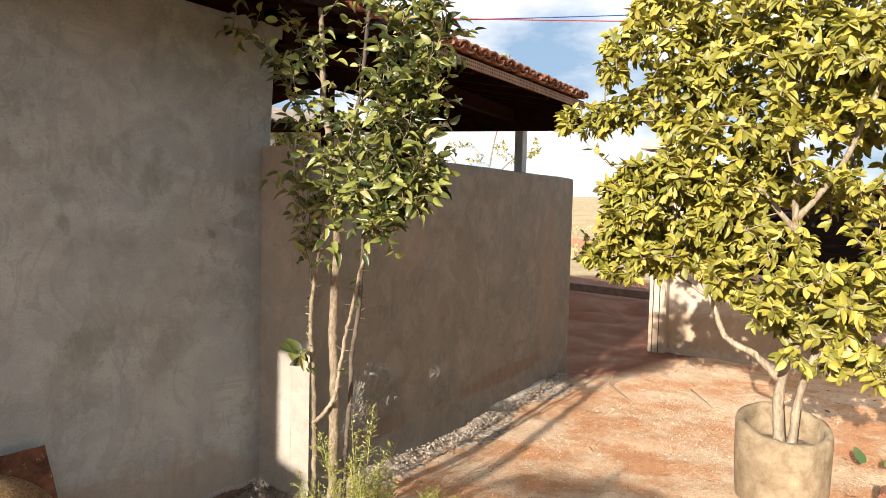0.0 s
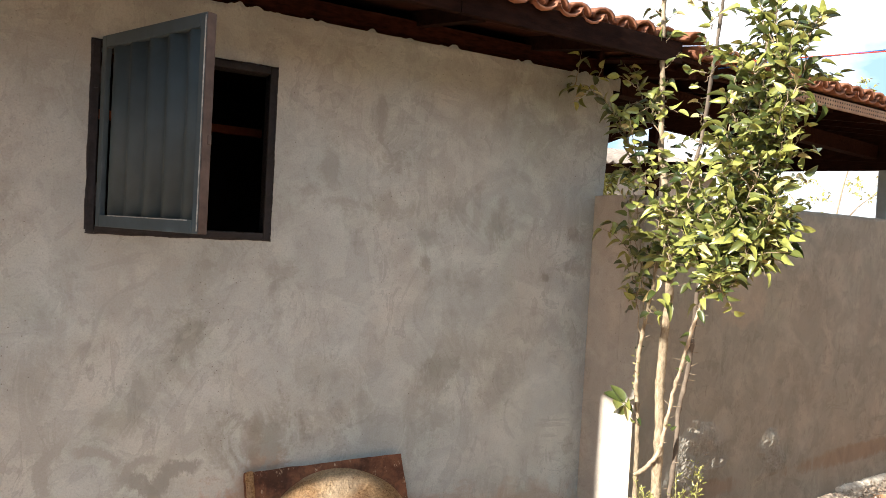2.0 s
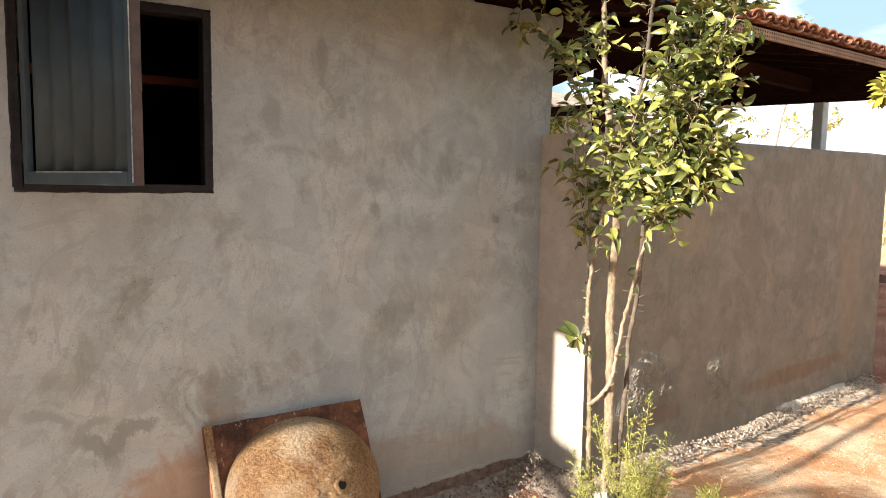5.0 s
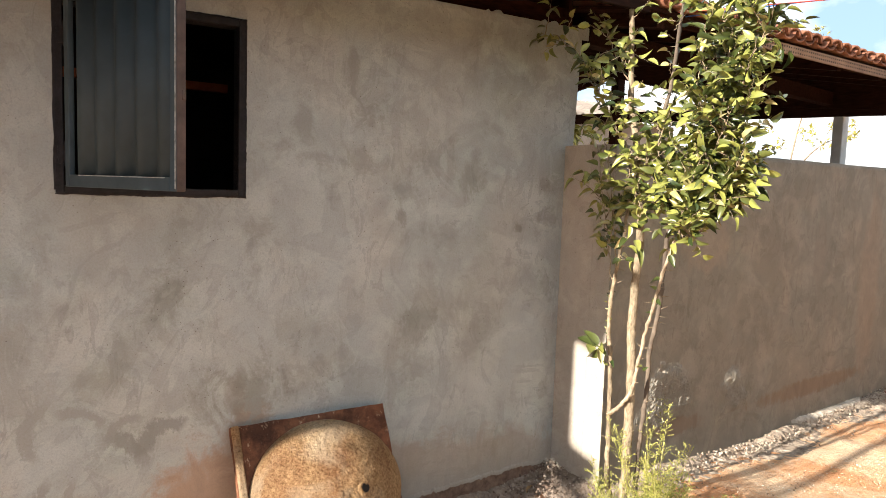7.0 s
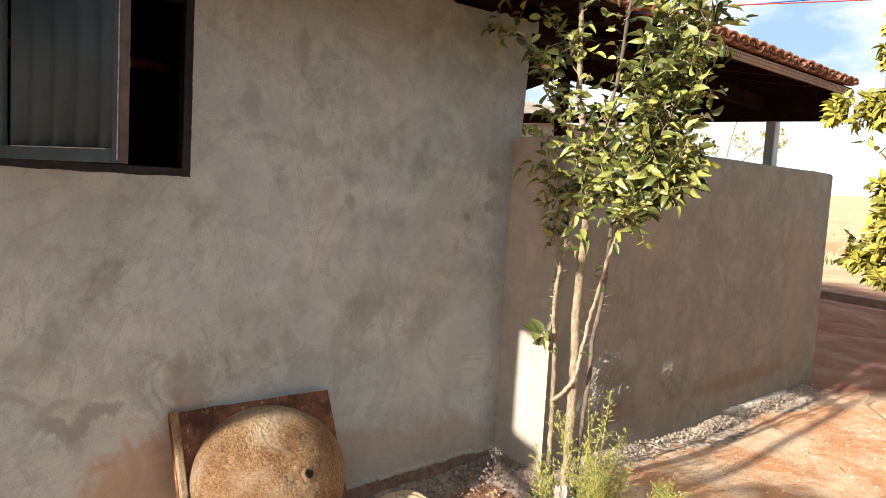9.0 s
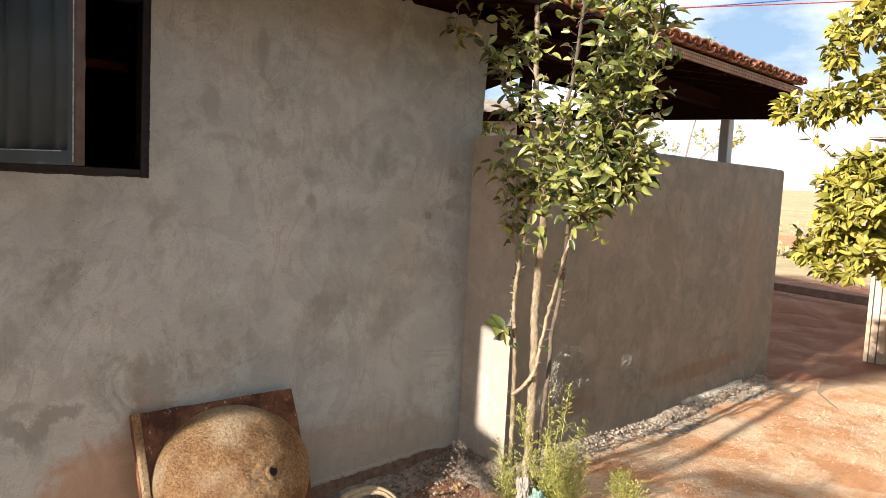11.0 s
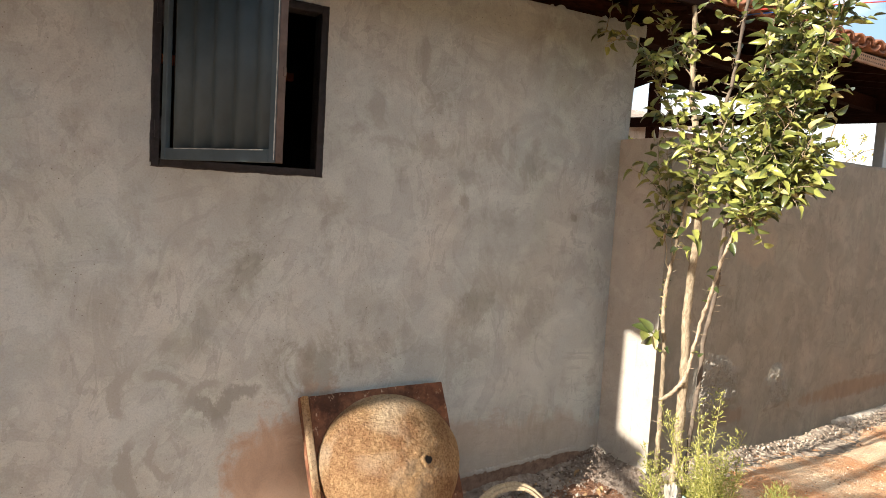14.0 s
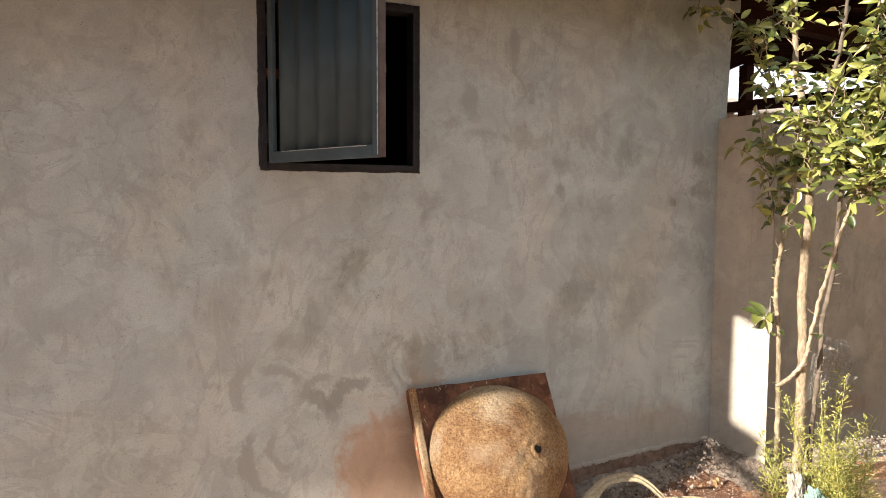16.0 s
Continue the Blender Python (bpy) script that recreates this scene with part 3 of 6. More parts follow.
def build_ground():
    def axis(lo, hi, step, reach):
        mid = list(np.arange(lo, hi + 1e-6, step))
        out, d = [], step
        p = hi
        while p < reach:
            d *= 1.35
            p += d
            out.append(p)
        low, d, p = [], step, lo
        while p > -reach:
            d *= 1.35
            p -= d
            low.append(p)
        return low[::-1] + mid + out
    xs, ys = axis(-3.6, 1.6, 0.04, 1500), axis(0.5, 9.0, 0.04, 1500)
    verts = [(x, y, ground_height(x, y)) for y in ys for x in xs]
    w = len(xs)
    faces = [(j * w + i, j * w + i + 1, (j + 1) * w + i + 1, (j + 1) * w + i) for j in range(len(ys) - 1) for i in range(w - 1)]
    me = bpy.data.meshes.new("ground")
    me.from_pydata(verts, [], faces)
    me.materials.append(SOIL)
    me.polygons.foreach_set("use_smooth", [True] * len(me.polygons))
    tagged(new("ground", me), "bare red earth yard with pale gravel, dry field beyond", "ground", kind="structure")


build_ground()


# ---- house walls ----
WALL_X, CORNER_Y, THICK = -3.1, 2.7, 0.16
WIN_Y0, WIN_Y1, WIN_Z0, WIN_Z1 = 0.0, 0.77, 1.605, 2.41
LOW_DRIFT, LOW_X, LOW_END = -0.126, -2.67, 6.98


def build_house_wall():
    bm = bmesh.new()
    x0, x1 = WALL_X - THICK, WALL_X
    top, south = 2.665, -8.0
    for lo, hi in (((x0, south, -0.5), (x1, WIN_Y0, top)), ((x0, WIN_Y1, -0.5), (x1, CORNER_Y + 0.057, 1.9)), ((x0, WIN_Y1, 1.9), (x1, CORNER_Y + 0.058, top)),
                   ((x0, WIN_Y0, -0.5), (x1, WIN_Y1, WIN_Z0)), ((x0, WIN_Y0, WIN_Z1), (x1, WIN_Y1, top))):
        add_box(bm, lo, hi)
    for v in bm.verts:
        if v.co.y > CORNER_Y and v.co.z > 2.0:
            v.co.y += 0.035
    bmesh.ops.remove_doubles(bm, verts=bm.verts[:], dist=0.002)
    structure("wall_east", bm, PLASTER, "unpainted grey-brown cement plaster house wall with damp stains", "wall")
    bm = bmesh.new()
    add_box(bm, (-9.16, south, -0.5), (-9.0, CORNER_Y, 2.7))
    structure("wall_west", bm, PLASTER, "plain plastered rear wall of the house", "wall")
    bm = bmesh.new()
    add_box(bm, (-9.0, CORNER_Y, -0.5), (x0, CORNER_Y + 0.16, 2.66))
    structure("wall_north", bm, PLASTER, "plain plastered end wall beside the porch", "wall")
    bm = bmesh.new()
    add_box(bm, (-9.0, south, -0.5), (x0, south + 0.16, 2.76))
    structure("wall_south", bm, PLASTER, "plain plastered end wall of the house", "wall")


def low_x(y):
    return LOW_X + LOW_DRIFT * (y - CORNER_Y)


def build_low_wall():
    """The chest-high wall that closes the porch; it steps out from the house wall and turns off it a little."""
    bm = bmesh.new()
    n = 40
    outline = []
    for i in range(n + 1):
        y = CORNER_Y + (LOW_END - CORNER_Y) * i / n
        outline.append((low_x(y), y, 1.955 + 0.045 * i / n))
    inner = 0.15
    rows = []
    for k, (x, y, top) in enumerate(outline):
        wave = 0.008 * noise.noise((y * 1.5, 3.3, 0)) + 0.004 * noise.noise((y * 6, 1, 0))
        top += wave
        xs = x - inner
        rows.append([bm.verts.new(c) for c in ((x, y, -0.4), (x + 0.004 * noise.noise((y, 0.5, 7)), y, 0.8), (x, y, top - 0.03), (x - 0.008, y, top - 0.008), (x - 0.03, y, top), (xs + 0.02, y, top), (xs, y, top - 0.02), (xs, y, -0.4))])
    for a, b in zip(rows, rows[1:]):
        for k in range(7):
            bm.faces.new((a[k], a[k + 1], b[k + 1], b[k]))
    bm.faces.new(rows[0])
    bm.faces.new(rows[-1][::-1])
    wall = structure("wall_porch", bm, PLASTER_B, "low cement plaster porch wall with rounded top and rough patches", "wall")
    # the end face towards the sun takes the lightened plaster
    wall.data.materials.append(PLASTER_SUNNY)
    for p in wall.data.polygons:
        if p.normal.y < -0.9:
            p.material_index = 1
    for y0, y1, z0, z1 in ((2.98, 3.72, 0.14, 0.70), (3.88, 4.34, 0.12, 0.52)):
        bm = bmesh.new()
        nu, nv = int((y1 - y0) / 0.006), int((z1 - z0) / 0.006)
        g = []
        for j in range(nv + 1):
            row = []
            for i in range(nu + 1):
                u, v = i / nu, j / nv
                y, z = y0 + (y1 - y0) * u, z0 + (z1 - z0) * v
                d = math.hypot(u * 2 - 1, v * 2 - 1) + 0.55 * noise.noise((y * 5, z * 5, 3))
                keep = max(0.0, min(1.0, (0.95 - d) * 2.2))
                h = 0.013 * noise.noise((y * 7 + z * 5, z * 8, 1)) + 0.004 * noise.noise((y * 26 - z * 12, z * 14, 5)) + 0.004 * noise.noise((y * 60 - z * 20, z * 55, 8)) + 0.004 * noise.noise((y * 105, z * 105, 2))
                row.append(bm.verts.new((low_x(y) - 0.004 + keep * max(0.0, h * 1.5 + 0.015), y, z)))
            g.append(row)
        for j in range(nv):
            for i in range(nu):
                bm.faces.new((g[j][i], g[j][i + 1], g[j + 1][i + 1], g[j + 1][i]))
        part("rough_patch", bm, PLASTER_B, wall, "coarse unsmoothed plaster patch")
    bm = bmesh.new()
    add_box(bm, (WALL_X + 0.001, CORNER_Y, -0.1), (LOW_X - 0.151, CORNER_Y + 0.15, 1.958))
    structure("wall_return", bm, PLASTER_SUNNY, "short plastered return joining the porch wall to the house", "wall")


def build_light_blockers():
    # unseen wall, added to cut low sky light on the house wall
    bm = bmesh.new()
    add_box(bm, (6.5, -14.0, -0.3), (6.7, 14.0, 4.4))
    structure("wall_boundary", bm, PLASTER_B, "added unseen wall that holds back low sky light", "wall")
    # unseen low wall, added to shade ground and weaken its bounce
    bm = bmesh.new()
    add_box(bm, (-0.9, -2.75, -0.6), (6.49, -2.6, 0.75))
    structure("wall_yard", bm, PLASTER_B, "added unseen low wall that shades the yard's ground", "wall")


build_house_wall()
build_low_wall()
build_light_blockers()


# ---- roof ----
EAVE_X, EAVE_Z, SLOPE, HOUSE_END = -2.42, 2.635, 0.20, 2.72


def eave_x(y):
    """The eave runs in one line past the corner and turns with the low wall; its unseen steps further back are added to
    shape the sunlight.
    """
    if y < -4.85:
        return -2.10
    if y < -4.48:
        return -1.74
    if y < -2.61:
        return -2.25 - 0.132 * (y + 2.4)
    if y < -0.24:
        return -2.0
    return -2.46 - 0.115 * (y - 2.9) - (0.10 if y < 2.715 else 0.0)


def under(x, y):
    """Height of the underside of the tiles."""
    return EAVE_Z + (EAVE_X - x) * SLOPE + (0.05 if y < HOUSE_END - 0.005 else 0.0)


def tile_mesh(length=0.42, width=0.138, rise=0.046, thick=0.014, flip=False):
    bm = bmesh.new()
    ends = []
    for s in (0, 1):
        w = width * (1.0 if s == 0 else 0.86)
        outer, inner_pts = [], []
        for k in range(7):
            a = math.pi * k / 6
            yy, zz = -math.cos(a) * w / 2, math.sin(a) * rise
            if flip:
                zz = rise - zz
            outer.append(bm.verts.new((-s * length, yy, zz + thick)))
            inner_pts.append(bm.verts.new((-s * length, yy * 0.86, zz)))
        ends.append((outer, inner_pts))
    (o0, i0), (o1, i1) = ends
    for k in range(6):
        bm.faces.new((o0[k], o0[k + 1], o1[k + 1], o1[k]))
        bm.faces.new((i0[k], i1[k], i1[k + 1], i0[k + 1]))
        bm.faces.new((o0[k], i0[k], i0[k + 1], o0[k + 1]))
    bm.faces.new((o0[0], o1[0], i1[0], i0[0]))
    bm.faces.new((o0[6], i0[6], i1[6], o1[6]))
    return mesh_of(bm, "tile", CLAY, True)


def build_roof(name, y0, y1, ridge, fall, label):
    roof = thing(name, (eave_x((y0 + y1) / 2), y0, 2.6), label, "roof", kind="structure")
    rng = random.Random(len(name) + int(y0 * 10))
    # boards that close the roof under the tiles
    bm = bmesh.new()
    n = max(2, int((y1 - y0) / 0.5))
    stops = [y0 + (y1 - y0) * i / n for i in range(n + 1)] + [b + d for b in (-4.85, -4.48, -2.61, -0.24) for d in (-0.001, 0.001) if y0 < b < y1]
    vs = []
    for y in sorted(stops):
        ex = eave_x(min(max(y, y0 + 0.01), y1 - 0.01)) - 0.06
        vs.append([bm.verts.new((x, y, under(x, min(max(y, y0 + 0.01), y1 - 0.01)) + dz)) for x, dz in ((ex, 0.0), (ridge, 0.0), (ridge, 0.02), (ex, 0.02))])
    for a, b in zip(vs, vs[1:]):
        for k in range(4):
            bm.faces.new((a[k], a[(k + 1) % 4], b[(k + 1) % 4], b[k]))
    bm.faces.new(vs[0])
    bm.faces.new(vs[-1][::-1])
    part("decking", bm, ROOF_WOOD, roof, "dark stained roof boards")
    # the slope that falls to the other side
    bm = bmesh.new()
    far = ridge - fall
    zr = under(ridge, y0 + 0.01)
    quad = [(ridge, y0, zr), (ridge, y1, zr), (far, y1, zr - fall * SLOPE), (far, y0, zr - fall * SLOPE)]
    low = [bm.verts.new(q) for q in quad]
    high = [bm.verts.new((q[0], q[1], q[2] + 0.09)) for q in quad]
    bm.faces.new(low)
    bm.faces.new(high[::-1])
    for k in range(4):
        bm.faces.new((low[k], low[(k + 1) % 4], high[(k + 1) % 4], high[k]))
    part("rear_slope", bm, ROOF_WOOD, roof)
    # rafters and the eave board
    y = y0 + 0.15
    while y < y1:
        bm = bmesh.new()
        ex = eave_x(y) - 0.10
        beam_between(bm, (ex, y, under(ex, y) - 0.038), (ridge, y, under(ridge, y) - 0.038), 0.055, 0.075)
        part("rafter", bm, EAVE_TIMBER if name == "roof_house" else ROOF_WOOD, roof)
        y += 0.72
    segs = max(1, int((y1 - y0) / 1.2))
    for i in range(segs):
        p, q = y0 + (y1 - y0) * i / segs + 0.002, y0 + (y1 - y0) * (i + 1) / segs - 0.002
        a, b = eave_x(p), eave_x(q)
        if abs(a - b) > 0.1:
            a = b = min(a, b)
        bm = bmesh.new()
        beam_between(bm, (a - 0.075, p, under(a, p + 0.008)), (b - 0.075, q, under(b, q - 0.008)), 0.03, 0.11 if name == "roof_house" else 0.05)
        part("eave_board", bm, EAVE_TIMBER if name == "roof_house" else ROOF_WOOD, roof, "dark timber eave board")
    return roof, rng


RIDGE, PORCH_RIDGE = -6.1, -6.67
roof_house, _ = build_roof("roof_house", -8.0, HOUSE_END, RIDGE, 3.3, "red clay barrel-tile house roof on dark timber")
roof_porch, _ = build_roof("roof_porch", HOUSE_END, 6.62, PORCH_RIDGE, 1.9, "red clay barrel-tile porch roof on dark timber rafters")


def build_tiles():
    cover, pan = tile_mesh(), tile_mesh(flip=True)
    rng = random.Random(5)
    y = -2.1
    tilt = math.degrees(math.atan(SLOPE))
    joined = bmesh.new()
    while y < 6.6:
        roof = roof_house if y < HOUSE_END - 0.1 else roof_porch
        for row in range(2):
            for me, dy, dz in ((pan, 0.0, 0.022), (cover, 0.075, 0.05)):
                x = eave_x(y + dy) - row * 0.36 + rng.uniform(-0.012, 0.012)
                m = pose(x, y + dy + rng.uniform(-0.006, 0.006), under(x, y) + dz + row * 0.004 + rng.uniform(-0.004, 0.004), 0, tilt, rng.uniform(-2, 2))
                if row == 0:
                    piece("tile", me, roof, m)
                else:
                    k = len(joined.verts)
                    joined.from_mesh(me)
                    joined.verts.ensure_lookup_table()
                    for v in joined.verts[k:]:
                        v.co = m @ v.co
        y += 0.15
    # the rows further up
    me = bpy.data.meshes.new("upper_tiles")
    joined.to_mesh(me)
    joined.free()
    me.materials.append(CLAY)
    me.polygons.foreach_set("use_smooth", [True] * len(me.polygons))
    ob = new("upper_tiles", me)
    ob.parent, ob.matrix_parent_inverse = roof_house, base_of(roof_house).inverted()
    tagged(ob, kind="stuff")
    # a corrugated sheet of tiles over the rest
    for roof, y0, y1, top in ((roof_house, -8.0, HOUSE_END, RIDGE), (roof_porch, HOUSE_END, 6.62, PORCH_RIDGE)):
        bm = bmesh.new()
        cols = []
        n = int((y1 - y0) / 0.0375)
        for i in range(n + 1):
            yy = y0 + (y1 - y0) * i / n
            zz = 0.055 + 0.03 * math.cos(yy / 0.15 * math.tau)
            xa = eave_x(min(max(yy, y0 + 0.01), y1 - 0.01)) - (0.5 if yy > -2.1 else 0.0)
            cols.append([bm.verts.new((xx, yy, under(xx, min(max(yy, y0 + 0.01), y1 - 0.01)) + zz)) for xx in (xa, top)])
        for a, b in zip(cols, cols[1:]):
            bm.faces.new((a[0], a[1], b[1], b[0]))
        part("tile_field", bm, CLAY, roof, smooth=True)


def build_wall_plate():
    bm = bmesh.new()
    add_box(bm, (WALL_X - 0.15, -8.0, 2.666), (WALL_X - 0.03, HOUSE_END - 0.04, 2.775))
    tagged(new("wall_plate", mesh_of(bm, "wall_plate", PLATE_WOOD)), "dark reddish timber plate on top of the wall", "beam", kind="structure")
    # ragged mortar along the top of the wall
    bm = bmesh.new()
    prev = None
    for k in range(int(3.4 / 0.008)):
        y = -0.55 + k * 0.008
        lump = 0.042 * noise.noise((y * 4, 1.0, 0)) + 0.040 * noise.noise((y * 15, 4.0, 0)) + 0.010 * noise.noise((y * 45, 7.0, 0))
        top = 2.662 + lump
        out = 0.003 + 0.002 * noise.noise((y * 11, 2.0, 3))
        row = [bm.verts.new(c) for c in ((WALL_X + 0.0005, y, 2.60), (WALL_X + out, y, top - 0.02), (WALL_X + out * 0.6, y, top), (WALL_X - 0.06, y, top - 0.004), (WALL_X - 0.06, y, 2.60))]
        if prev:
            for q in range(4):
                bm.faces.new((prev[q], prev[q + 1], row[q + 1], row[q]))
        prev = row
    tagged(new("mortar_edge", mesh_of(bm, "mortar_edge", PLASTER)), "ragged mortar squeezed along the wall top", "mortar", kind="stuff")


build_wall_plate()


def build_shadow_batten():
    """Added batten out of view beyond the eave, held on two arms to cast a shadow line."""
    batten = thing("shadow_batten", (-1.6, -2.5, 2.6), "added unseen batten beyond the eave that casts a shadow line", "batten", kind="structure")
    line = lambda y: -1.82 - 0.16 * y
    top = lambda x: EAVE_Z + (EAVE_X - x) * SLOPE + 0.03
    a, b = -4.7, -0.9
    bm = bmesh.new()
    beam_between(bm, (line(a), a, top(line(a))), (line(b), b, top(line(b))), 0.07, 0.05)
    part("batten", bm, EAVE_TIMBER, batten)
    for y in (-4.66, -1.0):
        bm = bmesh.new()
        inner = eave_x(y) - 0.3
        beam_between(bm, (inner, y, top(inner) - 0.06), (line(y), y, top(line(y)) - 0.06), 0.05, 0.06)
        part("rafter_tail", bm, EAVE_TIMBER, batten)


build_shadow_batten()


def build_wall_foot():
    """The plaster stops short of the ground in a ragged line; the bare base below is dark."""
    bm = bmesh.new()
    prev = None
    for k in range(int(1.25 / 0.008)):
        y = 1.44 + k * 0.008
        top = -0.070 + 0.062 * min(1.0, max(0.0, y - 1.5)) + 0.016 * noise.noise((y * 4, 3.0, 0)) + 0.016 * noise.noise((y * 15, 1.0, 0)) + 0.012 * noise.noise((y * 55, 2.0, 0))
        lip = 0.005 + 0.002 * noise.noise((y * 31, 6.0, 0))
        row = [bm.verts.new(c) for c in ((WALL_X + 0.004, y, -0.35), (WALL_X + 0.004, y, top - 0.004), (WALL_X + lip, y, top), (WALL_X + lip * 0.8, y, top + 0.012), (WALL_X + 0.0005, y, top + 0.022))]
        if prev:
            for q in range(4):
                f = bm.faces.new((prev[q], row[q], row[q + 1], prev[q + 1]))
                f.material_index = 0 if q == 0 else 1
        prev = row
    me = mesh_of(bm, "wall_foot", HOLE_EARTH)
    me.materials.append(PLASTER)
    tagged(new("wall_foot", me), "ragged lower edge of the plaster over a dark bare base", "trim", kind="structure")


HOLE_EARTH = make_simple("dark_bare_base", (0.12, 0.075, 0.055), (0.27, 0.185, 0.14), 24, 0.95, 0.7, 0.01)
build_wall_foot()


def build_porch_frame():
    # perforated fascia under the porch tiles
    fascia = thing("fascia", (eave_x(3.5), 3.5, 2.5), "tan perforated fascia strip under the porch eave", "fascia", kind="structure")
    a = Vector((eave_x(3.5) - 0.03, 3.5, under(eave_x(3.5), 3.5) - 0.025))
    b = Vector((eave_x(6.55) - 0.03, 6.55, under(eave_x(6.55), 6.55) - 0.025))
    bm = bmesh.new()
    beam_between(bm, a, b, 0.02, 0.06)
    part("strip", bm, STRIP, fascia)
    way = (b - a).normalized()
    side = way.cross(Vector((0, 0, 1))).normalized()
    # flat near-black discs stand for the shaded perforations
    bm = bmesh.new()
    count = int((b - a).length / 0.030)
    for i in range(count):
        for dz in (-0.013, 0.013):
            c = a + way * (0.02 + i * 0.030) + side * 0.0115 + Vector((0, 0, dz))
            vs = [bm.verts.new(c + way * math.cos(k * math.tau / 6) * 0.007 + Vector((0, 0, 1)) * math.sin(k * math.tau / 6) * 0.007) for k in range(6)]
            bm.faces.new(vs)
    ob = part("hole_row", bm, HOLE_SHADE, fascia)
    tagged(ob, kind="stuff")
    for name, at, w, hgt, m, lab in (("porch_post", (-3.66, 6.60), 0.10, 2.5, POST_PAINT, "slim grey-blue painted porch post"),
                                     ("porch_post", (-6.68, 6.62), 0.13, 3.22, PLATE_WOOD, "dark red timber porch post")):
        bm = bmesh.new()
        add_box(bm, (at[0] - w / 2, at[1] - w / 2, -0.35), (at[0] + w / 2, at[1] + w / 2, hgt))
        bmesh.ops.bevel(bm, geom=bm.edges[:], offset=0.006, segments=1, affect="EDGES")
        ob = new(name, mesh_of(bm, name, m))
        tagged(ob, lab, "post")
    for p, q, w, h, lab in (((-2.95, 6.56, 2.525), (-9.0, 6.56, 2.80), 0.07, 0.13, "dark timber tie beam across the porch end"),
                            ((-3.2, 2.9, 2.66), (-3.75, 6.55, 2.66), 0.09, 0.12, "dark timber purlin over the low wall")):
        bm = bmesh.new()
        beam_between(bm, p, q, w, h)
        tagged(new("roof_beam", mesh_of(bm, "roof_beam", ROOF_WOOD)), lab, "beam", kind="structure")


build_porch_frame()


def build_gables():
    """Dark boards that close the roof ends; the porch gable is open under its rake."""
    xe = eave_x(6.5) - 0.12
    porch = [(xe, 2.49), (xe, under(xe, 6.5) - 0.002), (PORCH_RIDGE, under(PORCH_RIDGE, 6.5) - 0.002), (PORCH_RIDGE - 1.88, under(PORCH_RIDGE, 6.5) - 0.378), (PORCH_RIDGE - 1.88, 2.93), (PORCH_RIDGE, 3.22), (-4.64, 2.67)]
    xh = WALL_X - 0.01
    house = [(xh, 2.661), (xh, under(xh, 2.69) - 0.002), (RIDGE, under(RIDGE, 2.69) - 0.002), (RIDGE - 3.0, under(RIDGE, 2.69) - 0.602), (RIDGE - 3.0, 2.661)]
    for name, y, prof, lab in (("gable_porch", 6.50, porch, "dark boarded rake of the open porch gable"), ("gable_house", 2.685, house, "dark boarded house gable above the porch")):
        bm = bmesh.new()
        n = len(prof)
        a = [bm.verts.new((x, y, z)) for x, z in prof]
        b = [bm.verts.new((x, y + 0.03, z)) for x, z in prof]
        bm.faces.new(a)
        bm.faces.new(b[::-1])
        for k in range(n):
            bm.faces.new((a[k], a[(k + 1) % n], b[(k + 1) % n], b[k]))
        bmesh.ops.triangulate(bm, faces=bm.faces[:])
        structure(name, bm, ROOF_WOOD, lab, "gable")


build_gables()


